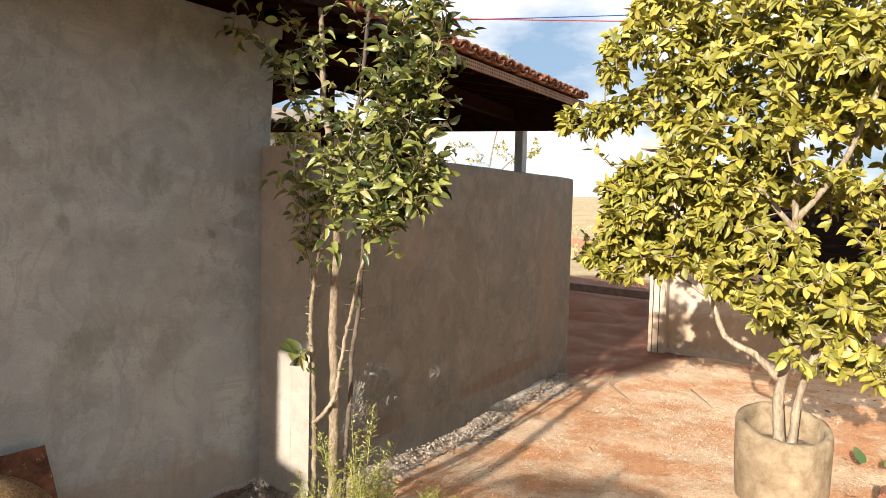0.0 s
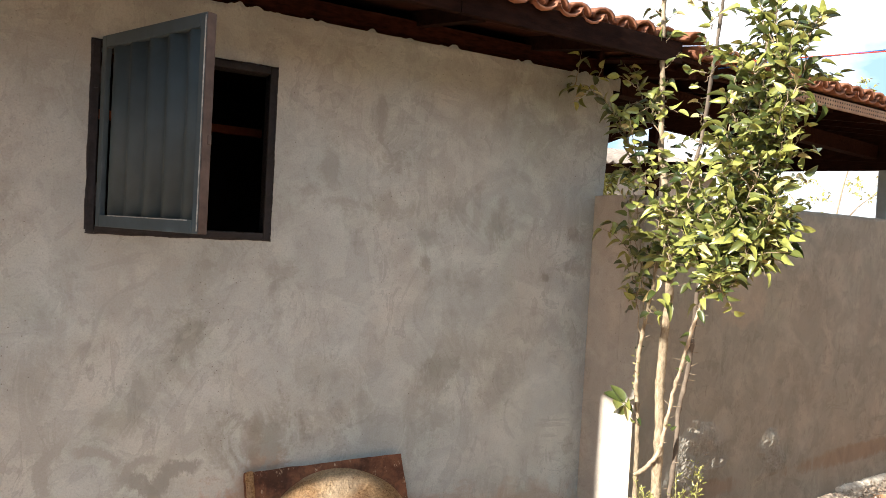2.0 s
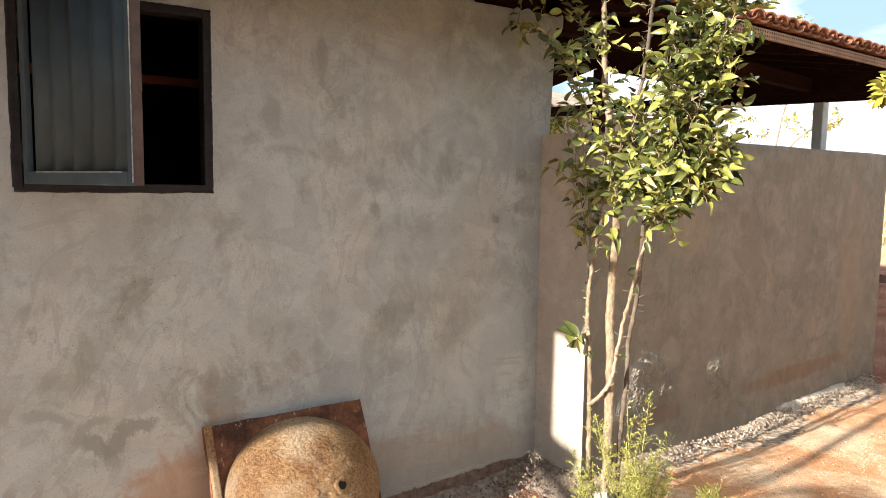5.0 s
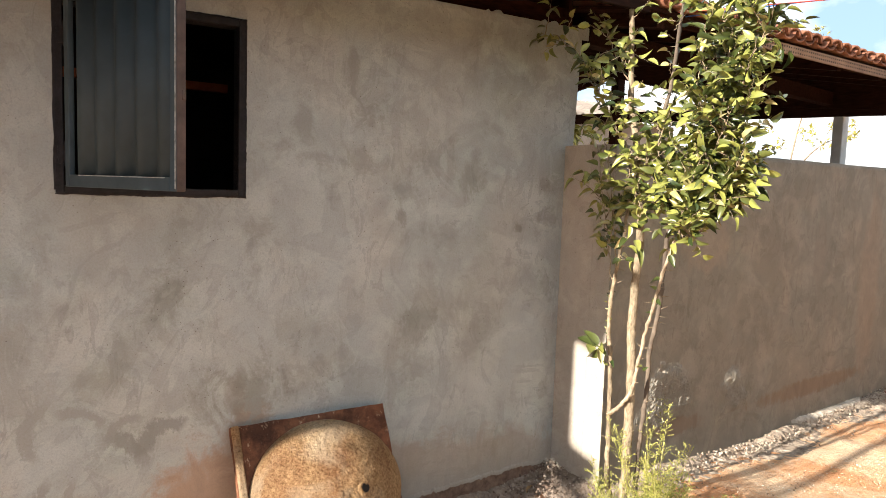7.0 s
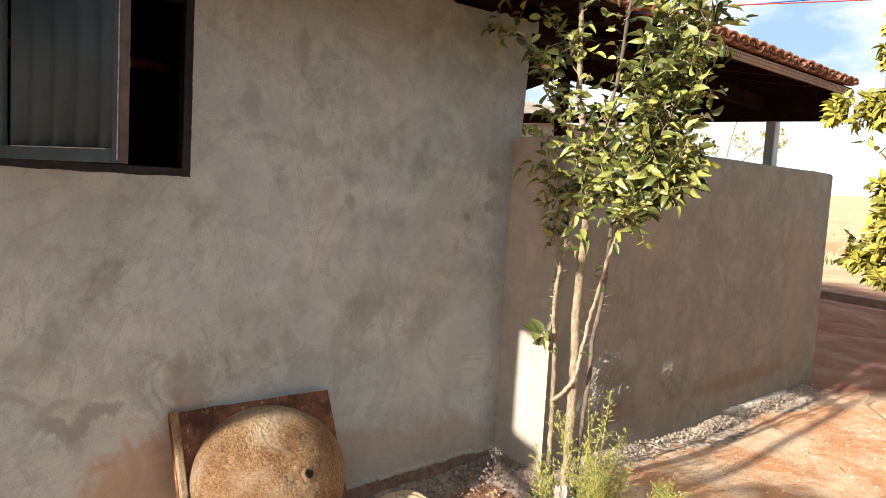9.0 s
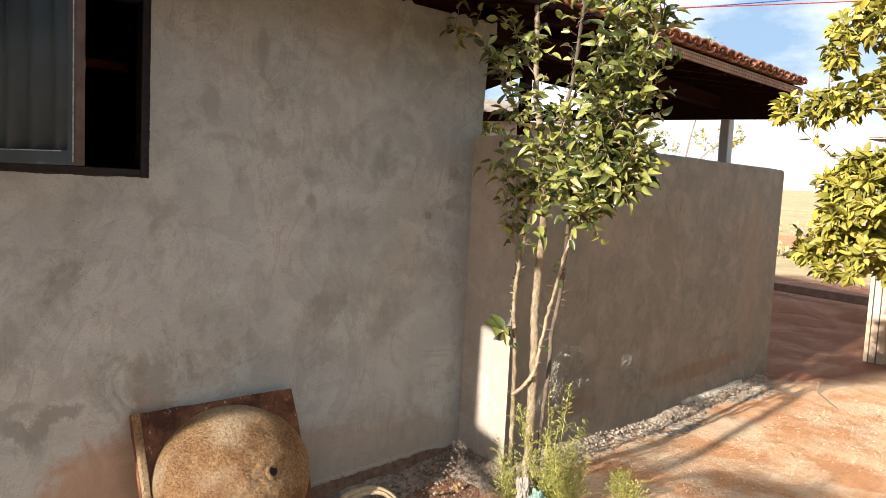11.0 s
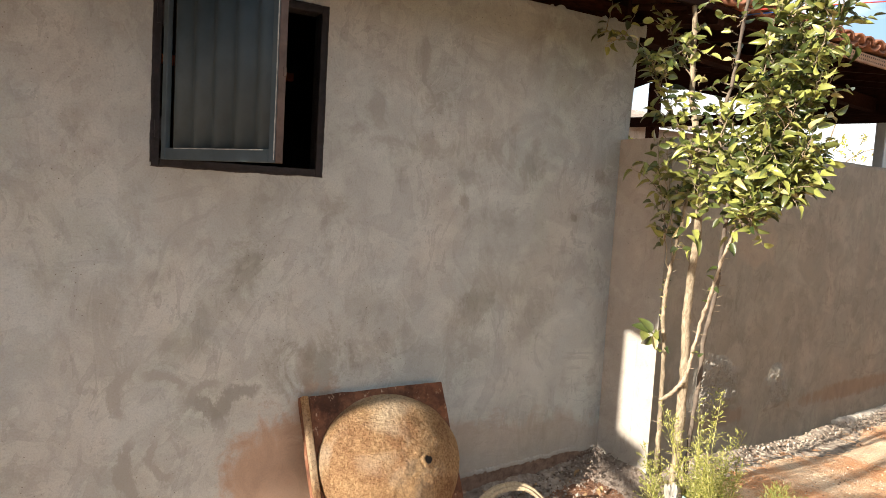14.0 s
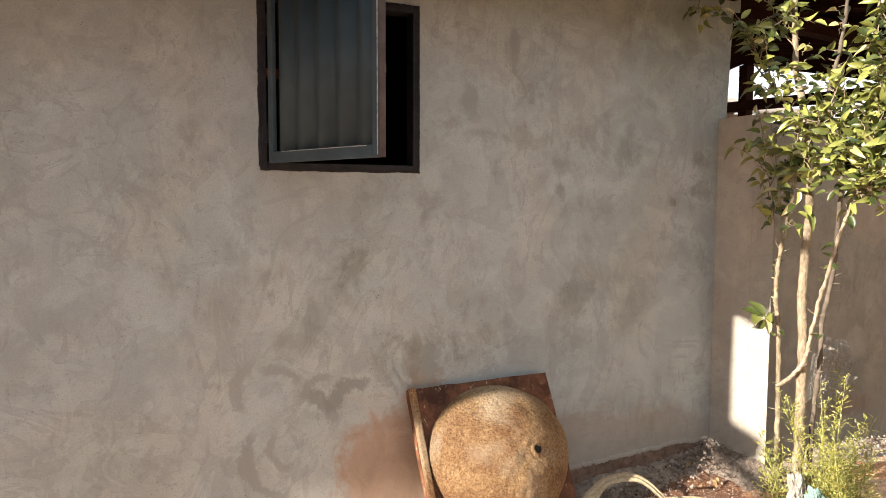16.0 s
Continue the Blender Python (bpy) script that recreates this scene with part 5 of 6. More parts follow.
def build_lemon():
    t = Tree("lemon_tree", (-2.38, 2.6, 0), "young thorny lemon tree with glossy green leaves by the wall", BARK, leaf_mesh("leaf", LEAF, 0.068, 0.031, 0.4, 0.75), 11)
    t.limb("trunk", [(-2.41, 2.60, -0.1), (-2.375, 2.60, 0.14), (-2.374, 2.60, 0.42), (-2.372, 2.60, 0.73), (-2.39, 2.60, 0.99), (-2.38, 2.60, 1.22), (-2.37, 2.60, 1.52), (-2.40, 2.60, 1.81), (-2.44, 2.60, 1.99), (-2.48, 2.60, 2.16), (-2.50, 2.60, 2.47), (-2.515, 2.60, 2.64), (-2.53, 2.60, 3.0)], 0.029, 0.011, 10, 26)
    t.limb("branch", [(-2.37, 2.57, -0.1), (-2.47, 2.57, 0.11), (-2.48, 2.57, 0.26), (-2.486, 2.57, 0.52), (-2.498, 2.57, 0.77), (-2.525, 2.57, 0.98), (-2.51, 2.57, 1.17), (-2.473, 2.57, 1.36), (-2.441, 2.57, 1.54), (-2.429, 2.57, 1.75), (-2.456, 2.57, 1.90), (-2.514, 2.56, 1.99), (-2.60, 2.55, 2.09), (-2.686, 2.53, 2.20)], 0.016, 0.004, 8, 18, "thin side stem")
    t.limb("branch", [(-2.486, 2.56, 0.50), (-2.43, 2.54, 0.53), (-2.372, 2.545, 0.59), (-2.326, 2.555, 0.66), (-2.303, 2.555, 0.75), (-2.258, 2.555, 0.97), (-2.20, 2.555, 1.17), (-2.152, 2.555, 1.34), (-2.096, 2.555, 1.49), (-2.057, 2.555, 1.66), (-1.99, 2.555, 1.91), (-1.92, 2.555, 2.17), (-1.874, 2.555, 2.46), (-1.83, 2.56, 2.75)], 0.0115, 0.005, 8, 40, "thorny pale branch", BARK_PALE)
    t.limb("branch", [(-2.36, 2.66, -0.1), (-2.352, 2.67, 0.35), (-2.335, 2.68, 0.67), (-2.331, 2.68, 0.87), (-2.286, 2.68, 1.09), (-2.269, 2.68, 1.35), (-2.259, 2.68, 1.58), (-2.293, 2.68, 1.73), (-2.341, 2.68, 1.91), (-2.35, 2.68, 2.03), (-2.297, 2.68, 2.22), (-2.265, 2.68, 2.49), (-2.245, 2.68, 2.65), (-2.21, 2.68, 3.0)], 0.013, 0.008, 8, 26, "rear stem in shade-darkened bark", BARK_SHADED)
    rng = random.Random(14)
    # leafy mass over the pale branch
    for x, z, side in ((-1.61, 1.88, 9), (-1.65, 1.80, 7), (-1.74, 1.76, 6), (-1.84, 1.68, 4), (-1.97, 1.56, 3), (-1.64, 1.95, 9), (-1.70, 2.05, 10), (-1.66, 2.18, 9), (-1.62, 2.33, 9),
                       (-1.60, 2.44, 9), (-1.74, 2.46, 10), (-1.86, 2.5, 9), (-1.96, 2.36, 6), (-1.94, 2.2, 8), (-1.95, 2.05, 9), (-2.08, 1.97, 8), (-2.22, 1.86, 6), (-2.22, 1.70, 7),
                       (-2.11, 1.63, 9), (-1.94, 1.75, 11), (-1.82, 1.9, 11), (-1.83, 2.2, 10), (-1.72, 2.64, 6), (-1.86, 2.74, 5), (-1.64, 2.58, 6), (-2.05, 1.80, 11), (-2.0, 1.88, 11)):
        tip = Vector((x - 0.17 * (x + 2.05), 2.555 + rng.uniform(-0.13, 0.09), z))
        low = Vector((-2.06 - 0.27 * (1.62 - z) if z < 1.62 else -2.06 + 0.215 * (z - 1.66), 2.555, max(1.45, z - 0.28)))
        p0 = min(t.nodes, key=lambda q: (q - low).length)
        mid = p0.lerp(tip, 0.5) + Vector((0.03, rng.uniform(-0.04, 0.04), -0.04))
        t.shoot([p0, mid, tip], 0.005, 0.020, 0.22, (0.55, 1.15), side=int(side * 1.25))
    # long low twig with few leaves
    t.shoot([(-2.07, 2.55, 1.57), (-1.97, 2.55, 1.60), (-1.89, 2.55, 1.64), (-1.82, 2.55, 1.69), (-1.77, 2.55, 1.73)], 0.005, 0.05, 0.4, (0.5, 0.8))
    # single leaves and short sprays along the two upright stems
    for z in np.arange(1.66, 3.0, 0.042):
        up = max(0.0, z - 1.6)
        for x, y, chance in ((-2.37 - 0.13 * up, 2.60, 0.85), (-2.33 + 0.06 * max(0.0, z - 1.9), 2.68, 0.7)):
            if rng.random() > chance:
                continue
            a = rng.uniform(0, math.tau)
            out = Vector((math.cos(a), math.sin(a) * 0.7 - 0.2, rng.uniform(0.1, 0.8))).normalized() * rng.uniform(0.05, 0.13)
            p = Vector((x, y, z))
            t.shoot([p, p + out * 0.5, p + out], 0.003, 0.028, 0.25, (0.7, 1.2))
    # between the trunk and the mass, below the eave
    for x, z in ((-2.34, 1.74), (-2.30, 1.66), (-2.28, 1.92), (-2.38, 1.90), (-2.20, 2.02), (-2.15, 1.90)):
        tip = Vector((x, 2.53, z))
        p0 = min(t.nodes, key=lambda q: (q - tip + Vector((0, 0, 0.14))).length)
        t.shoot([p0, p0.lerp(tip, 0.5) + Vector((0.02, -0.02, 0)), tip], 0.004, 0.024, 0.2, (0.7, 1.15), side=4)
    # the side stem: leaves all along its upper half
    for z in np.arange(1.32, 2.16, 0.045):
        p = min(t.nodes[:], key=lambda q: abs(q.z - z) + 4 * abs(q.y - 2.57) + (0.0 if q.x < -2.40 else 1.0))
        a = rng.uniform(-1.2, 1.2)
        out = Vector((math.cos(a), -0.4, math.sin(a) * 0.7)).normalized() * rng.uniform(0.04, 0.09)
        t.shoot([p, p + out * 0.5, p + out], 0.0025, 0.03, 0.3, (0.8, 1.25))
    # its shaded twigs with dark hanging leaves
    for pts in ([(-2.51, 2.57, 1.17), (-2.55, 2.56, 1.42), (-2.60, 2.55, 1.68), (-2.65, 2.54, 1.93)], [(-2.49, 2.57, 1.28), (-2.52, 2.56, 1.50), (-2.55, 2.55, 1.72), (-2.58, 2.55, 1.90)]):
        t.shoot(pts, 0.004, 0.032, 0.25, (0.8, 1.25), 0.5, side=7)
    t.shoot([(-2.526, 2.57, 0.92), (-2.53, 2.565, 1.06), (-2.52, 2.57, 1.20)], 0.004, 0.014, 0.0, (0.2, 0.38))
    # the fan of broad leaves low on the side stem
    for dx, dz, size, tip in ((-1.0, 0.25, 1.7, 0.2), (-1.0, -0.45, 1.75, 0.0), (-0.5, 0.8, 1.5, 0.3), (0.35, 0.15, 1.6, -0.2), (-0.35, -0.9, 1.2, 0.1), (0.9, 0.0, 0.9, 0.0), (0.6, -0.9, 1.1, 0.2)):
        way = Vector((dx, -0.2, dz)).normalized()
        face = Vector((0.75, -0.30, 0.45 + tip))
        side = face.cross(way).normalized()
        m = Matrix((way, side, way.cross(side))).transposed().to_4x4()
        m.translation = (-2.545, 2.52, 0.85)
        t.poses.append(m @ Matrix.Scale(size * 1.18, 4))
    t.shoot([(-2.50, 2.57, 0.78), (-2.52, 2.545, 0.82), (-2.535, 2.53, 0.855)], 0.0035, 0.5, 0.9, (0.5, 0.6))
    t.shoot([(-2.495, 2.57, 0.74), (-2.47, 2.54, 0.78), (-2.455, 2.53, 0.80)], 0.003, 0.03, 0.3, (0.5, 0.7))
    # stray leaves on the bare stems
    for x, y, z, dx, dz, size in ((-2.29, 2.55, 0.80, 0.9, 0.35, 0.75), (-2.26, 2.56, 0.79, 0.6, 0.5, 0.6), (-2.15, 2.555, 1.37, 1.0, -0.1, 1.1), (-2.37, 2.57, 1.45, 0.5, -0.5, 1.2), (-2.36, 2.57, 1.40, 0.9, -0.4, 1.3),
                                  (-2.38, 2.57, 1.34, -0.2, -0.8, 0.9), (-2.26, 2.66, 1.25, -1.0, -0.1, 1.2), (-2.27, 2.66, 1.18, -0.8, 0.5, 0.9), (-2.28, 2.66, 1.14, -0.9, -0.2, 0.8), (-2.19, 2.555, 1.17, 0.7, -0.5, 0.7),
                                  (-2.30, 2.66, 1.06, -0.7, 0.4, 0.7), (-2.36, 2.57, 1.57, 0.9, 0.1, 0.8), (-2.55, 2.55, 1.34, -1.0, 0.1, 1.15), (-2.53, 2.55, 1.42, -0.9, -0.3, 0.9)):
        t.poses.append(leaf_pose(rng, Vector((x, y, z)), Vector((dx, -0.25, dz)), 0.6, size, 0.5))
    # the sprays that reach in under the eave
    t.shoot([(-2.60, 2.55, 2.09), (-2.72, 2.50, 2.36), (-2.88, 2.46, 2.50), (-3.04, 2.43, 2.58)], 0.005, 0.035, 0.2, (0.8, 1.2), side=8)
    t.shoot([(-2.49, 2.6, 2.25), (-2.56, 2.54, 2.40), (-2.60, 2.50, 2.58)], 0.004, 0.03, 0.2, (0.8, 1.2), side=8)
    t.shoot([(-2.52, 2.56, 2.0), (-2.58, 2.50, 2.16), (-2.66, 2.47, 2.30)], 0.004, 0.03, 0.3, (0.8, 1.2), side=8)
    t.shoot([(-2.49, 2.58, 1.95), (-2.58, 2.52, 2.05), (-2.67, 2.50, 2.10)], 0.004, 0.03, 0.2, (0.8, 1.2), side=6)
    t.finish(290, lambda m: m.translation.y)


def build_potted():
    cx, cy = -0.64, 4.76
    planter = thing("planter", (cx, cy, 0), "round weathered concrete ring planter on the red earth", "planter")
    bm = bmesh.new()
    prof = ((0.255, -0.22), (0.270, -0.02), (0.276, 0.18), (0.276, 0.325), (0.268, 0.352), (0.238, 0.360), (0.222, 0.345), (0.220, 0.20))
    n = 40
    rings = []
    for r, z in prof:
        rings.append([bm.verts.new((cx + r * (1 + 0.03 * noise.noise((math.cos(k * math.tau / n) * 1.5, math.sin(k * math.tau / n) * 1.5, z * 2))) * math.cos(k * math.tau / n), cy + r * math.sin(k * math.tau / n), z + (0.014 * noise.noise((math.cos(k * math.tau / n) * 2, math.sin(k * math.tau / n) * 2, 5)) + 0.055 * math.cos(k * math.tau / n - 2.2) + 0.012 * noise.noise((k * 0.9, 3.0, 0)) if z > 0.3 else 0))) for k in range(n)])
    for p, q in zip(rings, rings[1:]):
        for k in range(n):
            bm.faces.new((p[k], p[(k + 1) % n], q[(k + 1) % n], q[k]))
    part("ring", bm, POT, planter, smooth=True)
    bm = bmesh.new()
    vs = [bm.verts.new((cx + 0.226 * math.cos(k * math.tau / n), cy + 0.226 * math.sin(k * math.tau / n), 0.21)) for k in range(n)]
    c = bm.verts.new((cx, cy, 0.222))
    for k in range(n):
        bm.faces.new((vs[k], vs[(k + 1) % n], c))
    part("soil", bm, RUBBLE, planter, "dry gravelly soil")
    t = Tree("citrus_tree", (cx, cy, 0.24), "bushy citrus tree with yellow-green leaves growing in the ring", BARK_PALE, leaf_mesh("leaf", LEAF_GOLD, 0.076, 0.037, 0.2, 0.4), 23)
    t.limb("trunk", [(cx - 0.02, cy, 0.2), (cx - 0.04, cy, 0.5), (cx, cy + 0.01, 0.85), (cx + 0.02, cy + 0.02, 1.25), (cx, cy, 1.7), (cx - 0.03, cy + 0.05, 2.3), (cx, cy, 2.9)], 0.037, 0.011, 10)
    t.limb("branch", [(cx + 0.05, cy - 0.03, 0.2), (cx + 0.09, cy - 0.03, 0.6), (cx + 0.22, cy, 0.95), (cx + 0.5, cy, 1.3), (cx + 0.75, cy, 1.8)], 0.027, 0.010, 8)
    t.limb("branch", [(cx - 0.04, cy, 0.62), (cx - 0.18, cy - 0.03, 0.76), (cx - 0.36, cy - 0.03, 0.85), (cx - 0.45, cy - 0.02, 1.05), (cx - 0.62, cy, 1.35), (cx - 0.75, cy, 1.7)], 0.026, 0.009, 8)
    t.limb("branch", [(cx, cy, 0.8), (cx + 0.2, cy - 0.05, 0.98), (cx + 0.45, cy - 0.1, 1.0), (cx + 0.8, cy - 0.12, 1.1)], 0.024, 0.009, 8)
    t.limb("branch", [(cx, cy, 1.55), (cx - 0.2, cy - 0.05, 1.8), (cx - 0.5, cy - 0.05, 2.1), (cx - 0.85, cy - 0.05, 2.25)], 0.02, 0.007, 8)
    t.limb("branch", [(cx, cy, 1.6), (cx + 0.25, cy - 0.08, 1.95), (cx + 0.45, cy - 0.1, 2.5), (cx + 0.6, cy, 2.9)], 0.02, 0.008, 8)
    t.limb("branch", [(cx - 0.5, cy, 1.1), (cx - 0.75, cy - 0.02, 1.25), (cx - 1.05, cy - 0.04, 1.3)], 0.012, 0.005, 6)
    t.hollow = Vector((cx + 0.22, 0, 1.72))
    t.clump((cx - 0.10, cy, 2.15), (0.75, 0.55, 0.75), 470, 11)
    t.clump((cx + 0.50, cy + 0.05, 1.9), (0.70, 0.55, 1.0), 390, 11)
    t.clump((cx - 0.75, cy, 1.62), (0.52, 0.45, 0.40), 330, 11)
    t.clump((cx + 0.15, cy - 0.15, 1.25), (0.60, 0.40, 0.35), 190, 10)
    t.clump((cx + 0.30, cy + 0.35, 2.35), (0.85, 0.35, 0.75), 300, 11)
    t.clump((cx - 1.30, cy - 0.02, 2.28), (0.30, 0.18, 0.12), 40, 10)
    t.clump((cx - 0.85, cy - 0.02, 2.65), (0.42, 0.35, 0.45), 190, 10)
    t.clump((cx - 0.20, cy, 2.95), (0.8, 0.4, 0.25), 120, 10)
    t.clump((cx + 0.35, cy - 0.1, 0.85), (0.45, 0.25, 0.18), 55, 10)
    t.clump((cx - 1.05, cy - 0.02, 1.30), (0.30, 0.25, 0.15), 75, 10)
    t.limb("branch", [(cx - 1.05, cy - 0.04, 1.3), (cx - 1.25, cy - 0.05, 1.38), (cx - 1.38, cy - 0.05, 1.5)], 0.005, 0.002, 5)
    t.clump((cx - 1.30, cy - 0.04, 1.40), (0.10, 0.06, 0.10), 6, 5, size=(0.5, 0.9))
    t.finish(290, lambda m: m.translation.y)


def build_shade_tree():
    t = Tree("shade_tree", (0.9, -5.6, 0), "thin tree at the back of the yard that shades the gravel", BARK, leaf_mesh("leaf", LEAF, 0.20, 0.034), 71)
    t.limb("trunk", [(0.9, -5.6, -0.5), (0.88, -5.6, 1.0), (0.8, -5.5, 2.0), (0.65, -5.4, 2.7), (0.4, -5.3, 3.2)], 0.05, 0.012, 8)
    for tip in ((-1.0, -4.5, 2.90), (-0.95, -4.0, 2.72), (-0.6, -4.1, 2.85), (-0.35, -3.9, 2.7), (-0.75, -4.8, 3.0), (-0.3, -4.4, 2.9)):
        t.shoot([(0.5, -5.34, 3.0), Vector((0.5, -5.34, 3.0)).lerp(Vector(tip), 0.5) + Vector((0, 0, 0.12)), tip], 0.007, 0.045, 0.62, (0.7, 1.2), 1.6, side=3)
    t.finish(0, lambda m: m.translation.y)


build_lemon()
build_potted()
build_shade_tree()


# ---- weeds, rubble and litter ----
def build_weed(at, height, stems, seed, label):
    rng = random.Random(seed)
    weed = thing("weed", at, label, "weed", "weeds by the wall")
    foliage = []
    for s in range(stems):
        lean = Vector((rng.uniform(-0.28, 0.32), rng.uniform(-0.32, 0.32), 1)).normalized()
        base = Vector(at) + Vector((rng.uniform(-0.05, 0.05), rng.uniform(-0.05, 0.05), -0.02))
        h = height * rng.uniform(0.55, 1.0)
        tip = base + lean * h
        path = smooth_path([base, base + lean * h * 0.5 + Vector((rng.uniform(-0.02, 0.02), 0, 0)), tip], 5)
        bm = bmesh.new()
        n = len(path) - 1
        tube(bm, path, [0.0026 - 0.0018 * i / n for i in range(n + 1)], 5)
        part("stem", bm, WEED, weed, smooth=True)
        for b in range(int(h / 0.014)):
            f = 0.12 + 0.88 * b / (h / 0.014)
            p = base.lerp(tip, f)
            side = Vector((rng.uniform(-1, 1), rng.uniform(-1, 1), rng.uniform(0.1, 0.8))).normalized()
            length = 0.095 * (1.15 - f) + 0.016
            for k in range(int(length / 0.0075) + 2):
                q = p + side * length * (k + 1) / (length / 0.0075 + 2)
                foliage.append(leaf_pose(rng, q, side + Vector((rng.uniform(-1, 1), rng.uniform(-1, 1), rng.uniform(-0.4, 1))) * 0.9, 0.6, rng.uniform(0.06, 0.14)))
    verts, faces = [], []
    for m in foliage:
        k = len(verts)
        verts += [tuple(m @ Vector(v)) for v in ((0, 0, 0), (0.06, 0.026, 0.008), (0.115, 0, 0), (0.06, -0.026, 0.008))]
        faces.append((k, k + 1, k + 2, k + 3))
    me = bpy.data.meshes.new("foliage")
    me.from_pydata(verts, [], faces)
    me.materials.append(WEED)
    ob = new("foliage", me)
    ob.parent, ob.matrix_parent_inverse = weed, base_of(weed).inverted()
    tagged(ob, kind="stuff")


build_weed((-2.26, 2.64, -0.08), 0.72, 13, 1, "feathery pale green weed at the foot of the tree")
build_weed((-2.13, 2.62, -0.08), 0.48, 18, 2, "low feathery pale green weed beside the tree")
build_weed((-2.40, 2.52, -0.1), 0.42, 7, 3, "feathery pale green weed beside the stem")
build_weed((-1.96, 2.92, 0.0), 0.20, 14, 4, "small bright green weed tuft on the gravel")


def stone(bm, at, size, rng):
    """A small angular stone."""
    axes = [size * rng.uniform(0.55, 1.0) for _ in range(3)]
    turn = Euler((rng.uniform(0, 3), rng.uniform(0, 3), rng.uniform(0, 3))).to_matrix()
    vs = []
    for d in ((1, 0, 0), (0, 1, 0), (-1, 0, 0), (0, -1, 0), (0, 0, 1), (0, 0, -1)):
        p = Vector((d[0] * axes[0], d[1] * axes[1], d[2] * axes[2])) + Vector((rng.uniform(-1, 1), rng.uniform(-1, 1), rng.uniform(-1, 1))) * size * 0.3
        vs.append(bm.verts.new(Vector(at) + turn @ p))
    for k in range(4):
        bm.faces.new((vs[k], vs[(k + 1) % 4], vs[4]))
        bm.faces.new((vs[(k + 1) % 4], vs[k], vs[5]))


def build_banks():
    """Mortar droppings heaped along the feet of the walls."""
    def bank(name, foot, length, width, height, seed, material, label, ridge=True):
        n, m = int(length / 0.02), 16
        verts, faces = [], []
        for i in range(n + 1):
            s = length * i / n
            p, out = foot(s)
            swell = 0.75 + 0.5 * noise.noise((s * 2.1, seed, 0))
            reach = width * (0.8 + 0.5 * noise.noise((s * 1.3, seed, 5)))
            for j in range(m + 1):
                u = j / m
                q = p + out * reach * u
                h = height * swell * (math.exp(-((u - 0.16) / 0.13) ** 2) + 0.35 * (1 - u) if ridge else (1 - u) ** 1.6) + 0.020 * noise.noise((q.x * 13, q.y * 13, seed)) * (1 - u * 0.5) + 0.016 * noise.noise((q.x * 34, q.y * 34, seed)) + 0.01 * abs(noise.noise((q.x * 60, q.y * 60, 3)))
                edge = min(1.0, (1 - u) * 4, (length - s) * 5)
                verts.append((q.x, q.y, ground_height(q.x, q.y) - 0.012 + max(0.0, h + 0.01) * edge))
        for i in range(n):
            for j in range(m):
                k = i * (m + 1) + j
                faces.append((k, k + 1, k + m + 2, k + m + 1))
        me = bpy.data.meshes.new(name)
        me.from_pydata(verts, [], faces)
        me.materials.append(material)
        tagged(new(name, me), label, "rubble", kind="stuff")
    side = Vector((1, -LOW_DRIFT, 0)).normalized()
    along = Vector((LOW_DRIFT, 1, 0)).normalized()
    bank("mortar_bank", lambda s: (Vector((LOW_X - 0.01, CORNER_Y - 0.02, 0)) + along * s, side), 4.25, 0.38, 0.042, 2.0, RUBBLE, "grey mortar droppings heaped along the porch wall")
    bank("mortar_bank", lambda s: (Vector((WALL_X - 0.005, CORNER_Y - s, 0)), Vector((1, 0, 0))), 1.45, 0.50, 0.030, 7.0, SHADED_RUBBLE, "grey mortar droppings along the house wall", False)
    bank("mortar_bank", lambda s: (Vector((WALL_X + s, CORNER_Y + 0.01, 0)), Vector((0, -1, 0))), 0.62, 0.50, 0.095, 11.0, SHADED_RUBBLE, "grey mortar droppings in the wall corner", False)
    # a strip of pale footing left bare along the wall
    verts, faces = [], []
    for i in range(90):
        s = 2.35 + 1.3 * i / 89
        p = Vector((LOW_X, CORNER_Y, 0)) + along * s
        z = -0.055 - 0.02 * i / 89 + 0.014 * noise.noise((s * 9, 2.0, 0)) + 0.010 * noise.noise((s * 32, 5.0, 0))
        w = (0.05 + 0.03 * noise.noise((s * 7, 8.0, 1)) + 0.015 * noise.noise((s * 40, 3.0, 1))) * min(1.0, i / 10, (89 - i) / 8 + 0.1)
        for u, dz in ((-0.003, 0.004), (w * 0.7, 0.0), (w, -0.012), (w + 0.015, -0.10)):
            q = p + side * u
            verts.append((q.x, q.y, z + dz))
    for i in range(89):
        for k in range(3):
            faces.append((i * 4 + k, i * 4 + k + 1, i * 4 + k + 5, i * 4 + k + 4))
    me = bpy.data.meshes.new("footing")
    me.from_pydata(verts, [], faces)
    me.materials.append(PALE_MORTAR)
    tagged(new("footing", me), "pale bare concrete footing along the porch wall", "footing", kind="structure")
    # loose stones
    rng = random.Random(31)
    bm = bmesh.new()
    for _ in range(1300):
        s = rng.random() * 4.2
        u = abs(rng.gauss(0.08, 0.12))
        p = Vector((LOW_X, CORNER_Y, 0)) + along * s + side * u
        z = ground_height(p.x, p.y) + max(0.0, 0.045 * (1 - u / 0.4))
        stone(bm, (p.x, p.y, z), rng.uniform(0.003, 0.012) * (1.1 if u < 0.15 else 0.7) * (1.7 if rng.random() < 0.05 else 1), rng)
    # chips of the wall corner, in the shade-darkened material
    damp = bmesh.new()
    for _ in range(1500):
        p = (WALL_X + abs(rng.gauss(0.12, 0.24)), rng.uniform(1.45, 2.68), 0)
